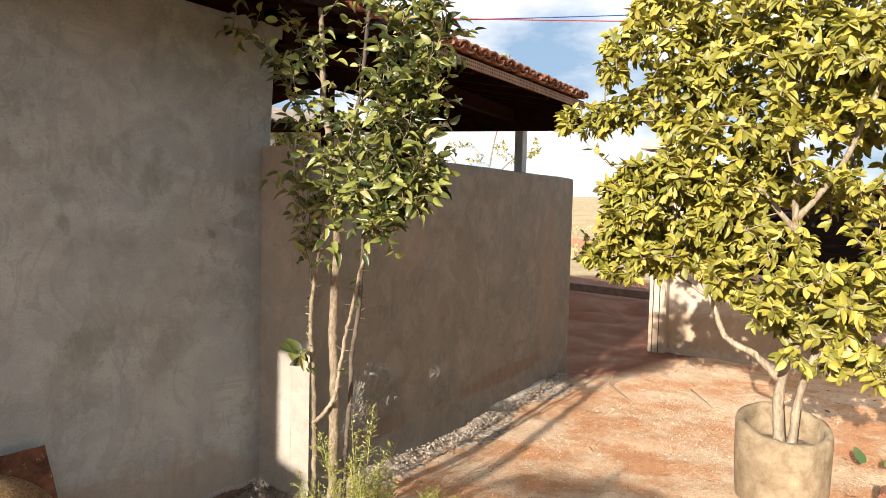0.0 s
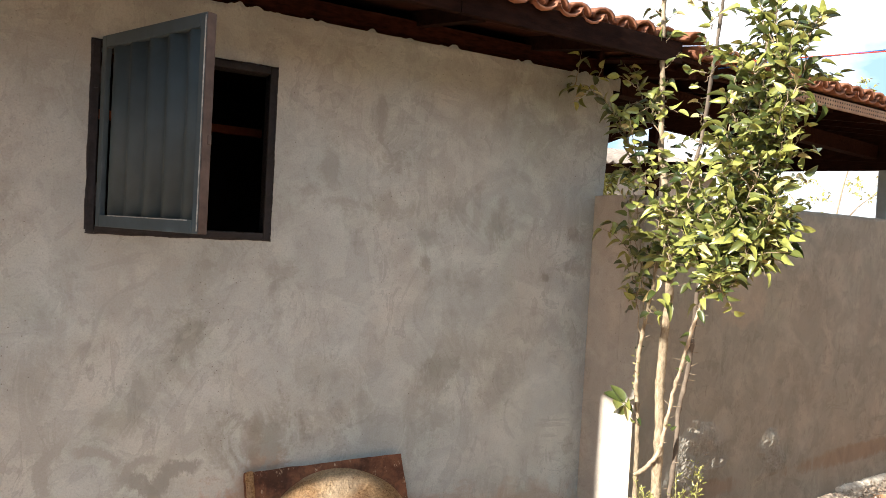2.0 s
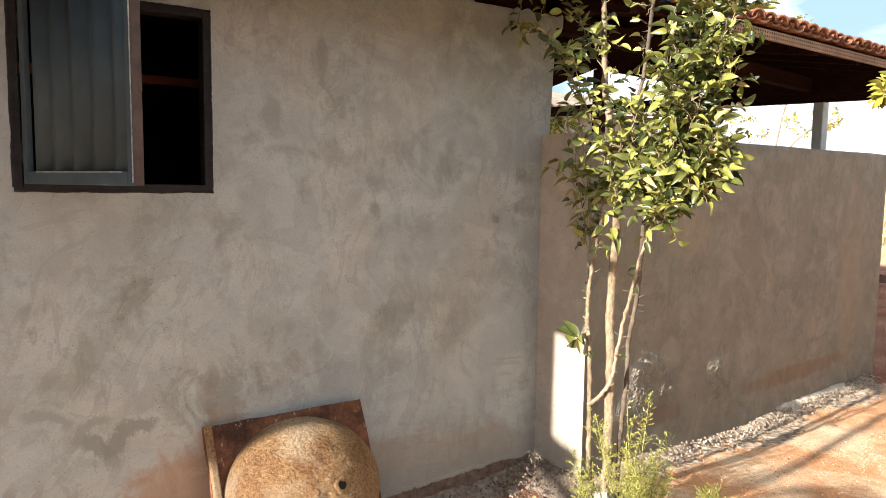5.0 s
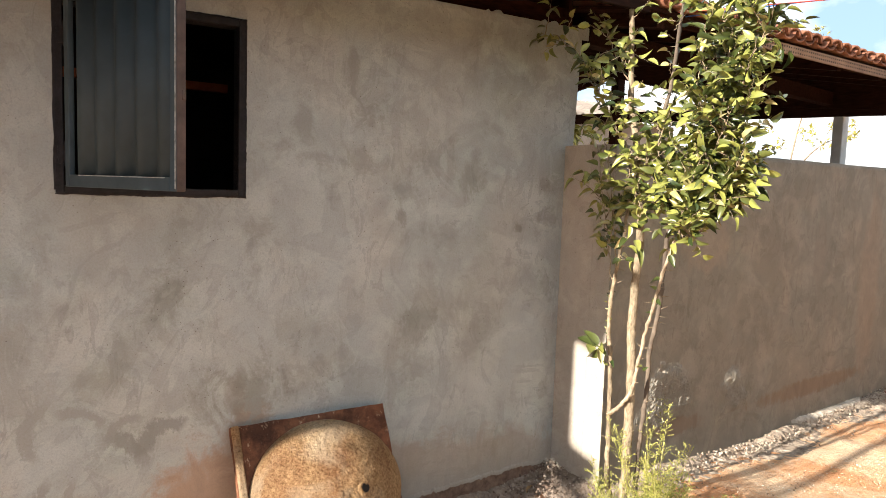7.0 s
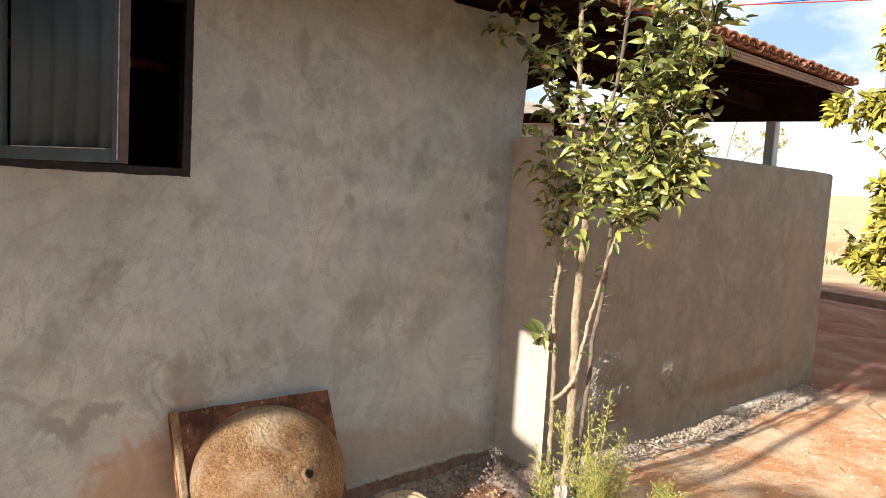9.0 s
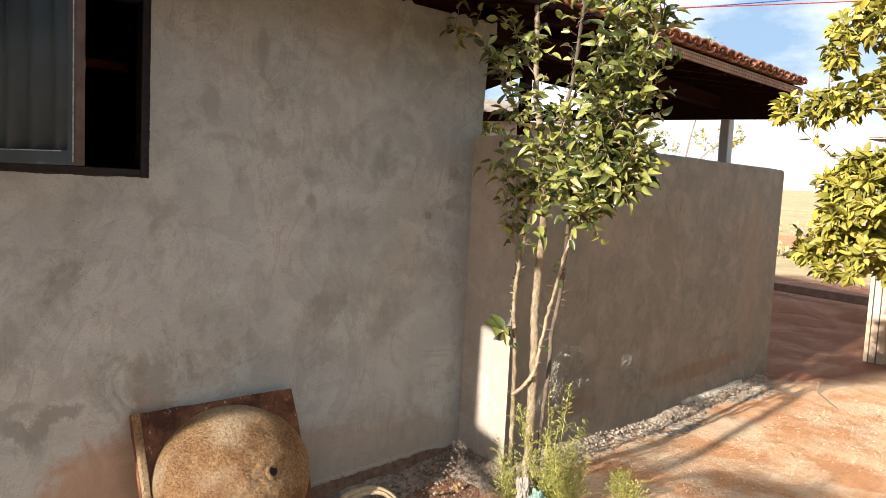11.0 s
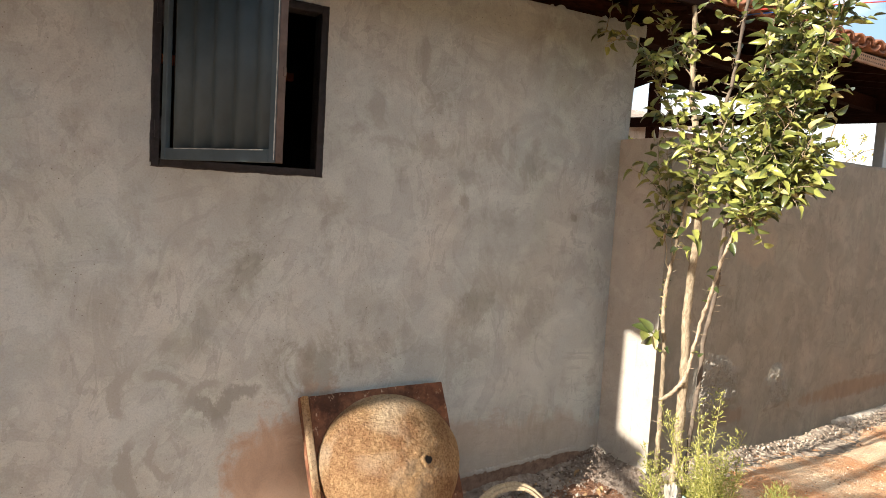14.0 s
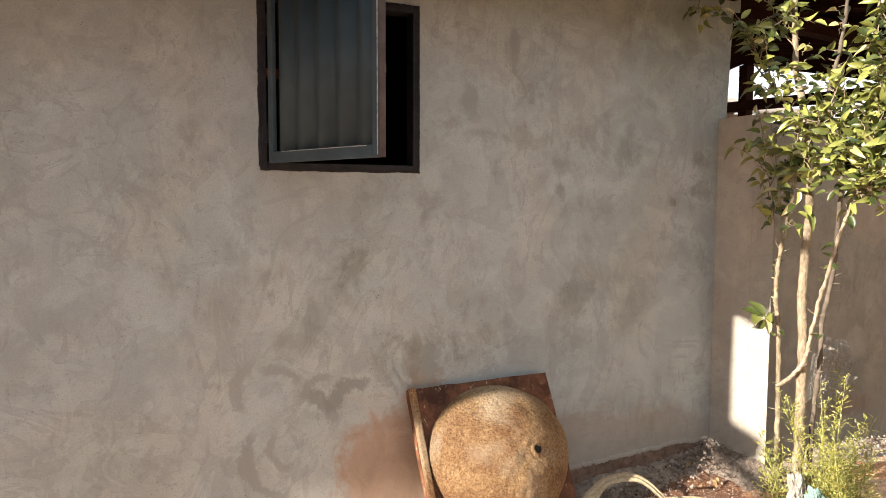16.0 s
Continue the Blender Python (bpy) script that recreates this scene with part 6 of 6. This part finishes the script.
        stone(damp, (p[0], p[1], ground_height(p[0], p[1]) + 0.012 + 0.10 * max(0.0, 1 - (2.74 - p[1]) / 0.5) ** 1.6), rng.uniform(0.003, 0.010) * (2.2 if rng.random() < 0.05 else 1), rng)
    tagged(new("loose_stones", mesh_of(damp, "loose_stones", SHADED_STONES)), "chips of mortar in the wall corner, darkened for its shade", "stones", kind="stuff")
    me = mesh_of(bm, "loose_stones", STONES)
    tagged(new("loose_stones", me), "loose chips of mortar and stone by the walls", "stones", kind="stuff")
    bm = bmesh.new()
    for _ in range(14000):
        y = 2.2 + 7.5 * rng.random() ** 1.2
        x = -2.4 + rng.random() * 3.0
        if noise.noise((x * 0.8, y * 0.8, 12)) < rng.uniform(-0.35, 0.25):
            continue
        stone(bm, (x, y, ground_height(x, y) + 0.002), rng.uniform(0.0025, 0.0075) * (1.7 if rng.random() < 0.05 else 1), rng)
    tagged(new("pebbles", mesh_of(bm, "pebbles", PEBBLE)), "pale pebbles strewn over the red earth", "pebbles", kind="stuff")


def make_stones(name, *shades):
    """Loose stones, each of its own shade."""
    n = Nodes(name, 0.93, 0, 0.15)
    c = n.ramp(n.island(), *[(k / (len(shades) - 1), shade) for k, shade in enumerate(shades)])
    c = n.mix(n.ramp(n.noise(90, 4, 0.7), (0.4, 0.0), (0.65, 0.4)), c, n.mix(1.0, c, (0.6, 0.55, 0.5), "MULTIPLY"))
    n.bump(n.noise(160, 4), 0.4, 0.003)
    return n.colour(c)


STONES = make_stones("mortar_chips", (0.16, 0.11, 0.08), (0.28, 0.225, 0.17), (0.37, 0.315, 0.25), (0.47, 0.42, 0.35))
# mortar chips darkened to paint the corner's shade
SHADED_STONES = make_stones("shaded_mortar_chips", (0.09, 0.055, 0.04), (0.19, 0.145, 0.115), (0.27, 0.22, 0.18), (0.38, 0.33, 0.28))
PEBBLE = make_stones("pebble", (0.11, 0.06, 0.035), (0.30, 0.19, 0.12), (0.62, 0.50, 0.37), (0.72, 0.63, 0.50), (0.82, 0.77, 0.68))
# mortar rubble darkened to paint the same corner shade
SHADED_RUBBLE = make_simple("shaded_rubble", (0.13, 0.095, 0.075), (0.36, 0.30, 0.245), 22, 0.95, 0.7, 0.01, spec=0.1)
PALE_MORTAR = make_simple("pale_mortar", (0.34, 0.29, 0.23), (0.68, 0.62, 0.53), 22, 0.95, 0.9, 0.006, spec=0.1)
build_banks()


def ribbon(bm, points, width, lean=0.0, thick=0.0012):
    """A thin bent strip with long pleats."""
    path = smooth_path(points, 8)
    n = len(path) - 1
    rows = []
    for i, p in enumerate(path):
        way = (path[min(i + 1, n)] - path[max(i - 1, 0)]).normalized()
        side = way.cross(Vector((math.sin(lean) * 0.9, 0.1, math.cos(lean)))).normalized()
        up = side.cross(way)
        w = width * min(1.0, 0.45 + 3.0 * i / n, 0.25 + 2.2 * (n - i) / n) * (1 + 0.14 * noise.noise((p.x * 14, p.y * 14, width * 60))) / 2
        top = [(-1.0, 0.0), (-0.55, 0.0045), (-0.15, 0.0005), (0.3, 0.005), (0.7, 0.001), (1.0, 0.003)]
        rows.append([bm.verts.new(p + side * a * w + up * b * width / 0.05) for a, b in top] + [bm.verts.new(p + side * a * w + up * (b * width / 0.05 - thick)) for a, b in top[::-1]])
    m = len(rows[0])
    for a, b in zip(rows, rows[1:]):
        for k in range(m):
            bm.faces.new((a[k], a[(k + 1) % m], b[(k + 1) % m], b[k]))
    bm.faces.new(rows[0][::-1])
    bm.faces.new(rows[-1])


def build_litter():
    def lay(name, points, width, label, category, m, lean=0.0):
        bm = bmesh.new()
        pts = [Vector((x, y, ground_height(x, y) + z)) for x, y, z in points]
        ribbon(bm, pts, width, lean)
        tagged(new(name, mesh_of(bm, name, m)), label, category)
    lay("palm_strip", [(-2.66, 1.42, 0.02), (-2.72, 1.55, 0.09), (-2.78, 1.72, 0.15), (-2.74, 1.88, 0.145), (-2.58, 1.93, 0.08), (-2.38, 1.92, 0.012)], 0.062, "dry pale palm leaf strip arched over the ground", "dry leaf", STRAW, 0.55)
    lay("palm_strip", [(-2.56, 1.40, 0.012), (-2.59, 1.50, 0.02), (-2.62, 1.60, 0.02), (-2.66, 1.70, 0.012)], 0.045, "dry pale palm leaf strip lying on the earth", "dry leaf", STRAW, 0.2)
    lay("palm_strip", [(-2.72, 1.96, 0.012), (-2.60, 2.14, 0.03), (-2.45, 2.27, 0.022), (-2.28, 2.38, 0.010)], 0.055, "long dry palm leaf strip lying towards the tree", "dry leaf", STRAW, 0.15)
    lay("palm_strip", [(-2.62, 1.92, 0.012), (-2.50, 2.08, 0.016), (-2.37, 2.20, 0.03), (-2.22, 2.27, 0.010)], 0.028, "thin dry palm leaf strip on the darkened earth", "dry leaf", STRAW, -0.2)
    def scrap(name, at, size, m, label, seed):
        """A crumpled piece of thin plastic."""
        bm = bmesh.new()
        bmesh.ops.create_icosphere(bm, subdivisions=4, radius=1.0)
        for v in bm.verts:
            c = v.co.copy()
            r = 1 + 0.55 * noise.noise(c * 1.6 + Vector((seed, 0, 0))) - 0.45 * abs(noise.noise(c * 3.4 + Vector((0, seed, 0)))) + 0.14 * noise.noise(c * 9)
            v.co = Vector((c.x * size[0], c.y * size[1], c.z * size[2])) * r + Vector(at)
        tagged(new(name, mesh_of(bm, name, m)), label, "litter")
    scrap("plastic_bag", (-2.30, 2.50, ground_height(-2.30, 2.50) + 0.085), (0.045, 0.04, 0.11), WHITE_FILM, "crumpled white plastic bag at the foot of the tree", 3)
    scrap("plastic_scrap", (-2.19, 2.50, ground_height(-2.19, 2.50) + 0.055), (0.05, 0.04, 0.075), TEAL_FILM, "crumpled pale teal plastic scrap in the weeds", 8)
    rng = random.Random(77)
    dead = leaf_mesh("dead_leaf", DRY_LEAF, 0.08, 0.04, 0.5, 0.6)
    pale, green, sprig = leaf_mesh("dead_leaf", STRAW, 0.14, 0.07, 0.4, 0.5), leaf_mesh("leaf", LEAF_GREEN, 0.19, 0.085, 0.2, 0.2), []
    for k in range(46):
        if k < 16:
            x, y = rng.uniform(-3.0, -2.4), rng.uniform(1.7, 2.6)
        else:
            x, y = rng.uniform(-2.3, 0.2), rng.uniform(3.0, 8.0)
        ob = new("dead_leaf", dead)
        ob.matrix_basis = pose(x, y, ground_height(x, y) + (0.035 if k < 16 else 0.012), rng.uniform(-20, 20), rng.uniform(-10, 25), rng.uniform(0, 360)) @ Matrix.Scale(rng.uniform(0.6, 1.1), 4)
        tagged(ob, "curled brown dead leaf on the ground", "leaf", "dead leaves")
    for k, (x, y, turn) in enumerate(((-0.24, 4.91, 20), (-0.31, 5.05, 80), (-0.16, 4.95, 140), (-0.20, 4.78, 200), (-0.10, 5.02, 310), (-1.12, 6.35, 60))):
        ob = new("dead_leaf", pale)
        ob.matrix_basis = pose(x, y, ground_height(x, y) + 0.02, 6, 8, turn) @ Matrix.Scale(0.9 + 0.12 * k, 4)
        tagged(ob, "pale dry leaf lying on the earth by the planter", "leaf", "dead leaves")
    for x, y, turn in ((-0.27, 5.35, 100), (-0.16, 5.40, 20), (-0.10, 5.30, -30)):
        ob = new("fallen_leaf", green)
        ob.matrix_basis = pose(x, y, ground_height(x, y) + 0.14, 25, -30, turn)
        sprig.append(ob)
    stalk = bmesh.new()
    tube(stalk, [(-0.02, 5.34, -0.02), (-0.10, 5.35, 0.10), (-0.20, 5.37, 0.16)], [0.006, 0.004, 0.002], 6)
    plant = thing("seedling", (-0.02, 5.34, 0), "low seedling with broad green leaves beside the planter", "plant")
    part("stem", stalk, WEED, plant)
    for ob in sprig:
        ob.name = "leaf"
        ob.parent, ob.matrix_parent_inverse = plant, base_of(plant).inverted()
    shard = bmesh.new()
    add_box(shard, (-0.13, 4.68, 0.0), (0.10, 4.86, 0.05))
    bmesh.ops.bevel(shard, geom=shard.edges[:], offset=0.012, segments=2, affect="EDGES")
    bmesh.ops.rotate(shard, verts=shard.verts[:], cent=(0, 4.77, 0.02), matrix=Matrix.Rotation(0.25, 3, "Y"))
    tagged(new("clay_piece", mesh_of(shard, "clay_piece", CLAY)), "broken red clay block on the earth", "brick")
    # straws and twigs on the earth
    bm = bmesh.new()
    for _ in range(520):
        x, y = rng.uniform(-2.3, 0.6), 3.0 + 6.0 * rng.random()
        if noise.noise((x * 1.1, y * 1.1, 21)) < -0.05:
            continue
        a, l = rng.uniform(0, math.tau), rng.uniform(0.012, 0.07)
        p = Vector((x, y, ground_height(x, y) + 0.006))
        q = p + Vector((math.cos(a) * l, math.sin(a) * l, rng.uniform(0, 0.012)))
        tube(bm, [p, (p + q) / 2 + Vector((0, 0, 0.004)), q], [0.0018, 0.0016, 0.001], 4)
    tagged(new("straw", mesh_of(bm, "straw", STRAW)), "scattered dry straw on the red earth", "straw", kind="stuff")
    for pts, r in (([(-2.56, 6.68, 0.10), (-2.55, 6.64, 0.03), (-2.42, 6.5, 0.012), (-2.17, 6.22, 0.012)], 0.009), ([(-1.86, 7.0, 0.012), (-1.7, 6.75, 0.02), (-1.5, 6.45, 0.012)], 0.009)):
        bm = bmesh.new()
        path = smooth_path([(x, y, ground_height(x, y) + z) for x, y, z in pts], 5)
        n = len(path) - 1
        tube(bm, path, [r * (1 - 0.5 * i / n) for i in range(n + 1)], 6)
        tagged(new("stick", mesh_of(bm, "stick", BARK, True)), "thin dark stick lying on the earth", "stick", "sticks")


build_litter()


# ---- cables ----
def build_cables():
    for name, m, a, b, label in (("cable", RED_WIRE, (-2.55, 2.92, 2.67), (2.62, 15.2, 5.30), "thin red electric cable strung from the eave"),
                                 ("cable", BLUE_WIRE, (-2.55, 3.0, 2.66), (2.62, 15.2, 5.75), "thin blue electric cable strung from the eave")):
        a, b = Vector(a), Vector(b)
        path = [a.lerp(b, i / 24) - Vector((0, 0, 0.22 * math.sin(math.pi * i / 24))) for i in range(25)]
        bm = bmesh.new()
        tube(bm, path, [0.0035] * 25, 6)
        tagged(new(name, mesh_of(bm, name, m, True)), label, "cable", "electric cables")


build_cables()


# ---- things beyond the yard ----
def build_neighbour():
    house = thing("neighbour_house", (-2.8, 8.75, 0), "low plastered outbuilding with a pillar and clay awning", "house")
    bm = bmesh.new()
    add_box(bm, (-2.68, 8.72, -0.45), (-2.3, 8.88, 1.9))
    add_box(bm, (-2.3, 8.72, -0.45), (0.2, 8.88, 0.95))
    add_box(bm, (0.2, 8.72, -0.45), (2.6, 8.88, 1.9))
    add_box(bm, (-2.68, 8.88, -0.45), (-2.52, 12.5, 1.9))
    bmesh.ops.remove_doubles(bm, verts=bm.verts[:], dist=0.0005)
    part("wall", bm, NEIGHBOUR, house)
    bm = bmesh.new()
    add_box(bm, (-2.90, 8.62, -0.45), (-2.685, 8.82, 2.44))
    bmesh.ops.bevel(bm, geom=bm.edges[:], offset=0.012, segments=2, affect="EDGES")
    part("pillar", bm, NEIGHBOUR, house, "pale plastered square pillar")
    for x in (-2.845, -2.765):
        bm = bmesh.new()
        tube(bm, [(x, 8.612, -0.2), (x, 8.612, 1.5)], [0.006, 0.006], 6)
        part("conduit", bm, STEEL_EDGE, house, "thin rusty pipe on the pillar")
    bm = bmesh.new()
    add_box(bm, (-3.06, 8.5, 2.442), (-2.55, 8.9, 2.56))
    bmesh.ops.bevel(bm, geom=bm.edges[:], offset=0.015, segments=2, affect="EDGES")
    part("cap", bm, NEIGHBOUR, house, "beige pillar cap")
    bm = bmesh.new()
    add_box(bm, (-2.68, 8.70, 1.9), (2.6, 12.5, 2.0))
    part("roof", bm, ROOF_WOOD, house)
    bm = bmesh.new()
    beam_between(bm, (-3.30, 8.45, 1.84), (-2.55, 8.45, 2.14), 0.5, 0.10)
    part("awning_board", bm, ROOF_WOOD, house, "dark sloping awning board")
    tile = tile_mesh(0.36, 0.17)
    for k in range(4):
        for r in range(3):
            piece("tile", tile, house, pose(-2.95 + 0.19 * k, 8.28 + 0.17 * r, 2.03 + 0.076 * k, 0, -21, 0))
    # near-black sheet paints the unlit inside of the opening
    win = part("window", bmesh_box((-2.3, 8.84, 0.95), (0.2, 8.87, 1.9)), HOLE_SHADE, house, "near-black sheet for the unlit window opening")
    for k in range(9):
        bm = bmesh.new()
        add_box(bm, (-2.3, 8.78, 1.02 + 0.1 * k), (0.2, 8.81, 1.038 + 0.1 * k))
        part("slat", bm, ROOF_WOOD, win)


def bmesh_box(lo, hi):
    bm = bmesh.new()
    add_box(bm, lo, hi)
    return bm


def build_far():
    bm = bmesh.new()
    beam_between(bm, (-12.0, 14.6, 0.05), (-4.2, 13.2, 0.05), 0.14, 0.16)
    bmesh.ops.bevel(bm, geom=bm.edges[:], offset=0.012, segments=1, affect="EDGES")
    tagged(new("kerb", mesh_of(bm, "kerb", KERB)), "dark low concrete kerb across the bare earth", "kerb", kind="structure")
    rng = random.Random(4)
    for cx, cy, w, h in ((-5.1, 11.2, 0.9, 0.30), (-6.6, 11.9, 1.1, 0.26), (-3.9, 12.0, 0.8, 0.22), (-4.5, 10.6, 0.6, 0.16)):
        n = 22
        verts, faces = [], []
        for j in range(n + 1):
            for i in range(n + 1):
                u, v = i / n * 2 - 1, j / n * 2 - 1
                r = min(1.0, math.hypot(u, v))
                x, y = cx + u * w, cy + v * w * 0.6
                verts.append((x, y, ground_height(x, y) - 0.03 + h * (1 - r * r) + 0.05 * (1 - r) * noise.noise((x * 4, y * 4, 2))))
        for j in range(n):
            for i in range(n):
                k = j * (n + 1) + i
                faces.append((k, k + 1, k + n + 2, k + n + 1))
        me = bpy.data.meshes.new("earth_mound")
        me.from_pydata(verts, [], faces)
        me.materials.append(SOIL)
        me.polygons.foreach_set("use_smooth", [True] * len(me.polygons))
        tagged(new("earth_mound", me), "low mound of dug red earth", "mound", "earth mounds")
    shed = thing("shed", (-12.0, 9.5, 0), "small outbuilding with an old clay tile roof", "house")
    part("wall", bmesh_box((-13.4, 8.0, -0.45), (-10.4, 12.0, 3.2)), NEIGHBOUR, shed)
    bm = bmesh.new()
    cols = []
    for i in range(97):
        y = 7.7 + 4.6 * i / 96
        zz = 0.03 * math.cos(y / 0.2 * math.tau)
        cols.append([bm.verts.new(p) for p in ((-10.0, y, 3.22 + zz), (-11.9, y, 3.78 + zz), (-13.8, y, 3.22 + zz))])
    for a, b in zip(cols, cols[1:]):
        for k in range(2):
            bm.faces.new((a[k], a[k + 1], b[k + 1], b[k]))
    ob = part("roof", bm, OLD_TILE, shed, "weathered grey-brown tile roof", smooth=True)
    ob.modifiers.new("thickness", "SOLIDIFY").thickness = 0.03
    t = Tree("far_tree", (-9.7, 15.2, 0), "thin tree with sparse twigs behind the porch", BARK, leaf_mesh("leaf", LEAF_GOLD, 0.085, 0.034), 61)
    t.limb("trunk", [(-9.7, 15.2, -0.4), (-9.75, 15.2, 1.5), (-9.6, 15.2, 3.0), (-9.3, 15.2, 4.2), (-9.05, 15.2, 5.3)], 0.03, 0.006, 8)
    t.limb("branch", [(-9.7, 15.2, 1.9), (-9.2, 15.0, 2.6), (-8.7, 15.0, 3.0), (-8.1, 15.0, 3.15)], 0.022, 0.006, 6)
    t.limb("branch", [(-9.7, 15.2, 1.6), (-10.3, 15.2, 2.4), (-10.9, 15.2, 3.1)], 0.05, 0.012, 6)
    t.clump((-8.7, 15.0, 3.2), (0.75, 0.5, 0.35), 34, 6, reach=0.6)
    t.clump((-10.6, 15.2, 3.0), (0.7, 0.5, 0.6), 34, 7, reach=0.6)
    t.clump((-9.1, 15.2, 5.2), (0.35, 0.4, 0.45), 16, 5, reach=0.5)
    t.finish(0, lambda m: m.translation.y)
    t = Tree("far_bush", (-8.4, 7.3, 0), "leafy yellow-green bush behind the porch", BARK, leaf_mesh("leaf", LEAF_GOLD, 0.12, 0.055), 62)
    t.limb("trunk", [(-8.4, 7.3, -0.4), (-8.4, 7.3, 1.0), (-8.35, 7.3, 2.2)], 0.05, 0.015, 6)
    t.clump((-8.4, 7.3, 2.3), (0.7, 0.7, 0.5), 80, 9, reach=0.5)
    t.finish(0, lambda m: m.translation.y)
    # dry grass tufts and low shrubs over the field
    grass = bmesh.new()
    for _ in range(1500):
        y = 24 + 60 * rng.random() ** 1.6
        x = -y * 0.52 + rng.uniform(-0.30, 0.30) * y
        if 34 < y < 50 and rng.random() < 0.8:
            continue
        h = rng.uniform(0.08, 0.28)
        z = ground_height(x, y)
        for k in range(4):
            a = rng.uniform(0, math.tau)
            w = 0.12
            p = [grass.verts.new(q) for q in ((x - math.cos(a) * w, y - math.sin(a) * w, z - 0.02), (x + math.cos(a) * w, y + math.sin(a) * w, z - 0.02), (x + rng.uniform(-0.1, 0.1), y + rng.uniform(-0.1, 0.1), z + h))]
            grass.faces.new(p)
    me = bpy.data.meshes.new("dry_grass")
    grass.to_mesh(me)
    grass.free()
    me.materials.append(GRASS)
    tagged(new("dry_grass", me), "dry straw-coloured grass tufts over the field", "grass", kind="stuff")


KERB = make_simple("earth_stained_concrete", (0.10, 0.06, 0.045), (0.22, 0.14, 0.10), 6, 0.9)
OLD_TILE = make_simple("old_grey_tile", (0.22, 0.18, 0.15), (0.40, 0.34, 0.28), 5, 0.9)
GRASS = make_simple("dry_grass", (0.34, 0.26, 0.13), (0.60, 0.49, 0.29), 0.7, 0.9)
build_neighbour()
build_far()


# ---- roof tiles ----
build_tiles()
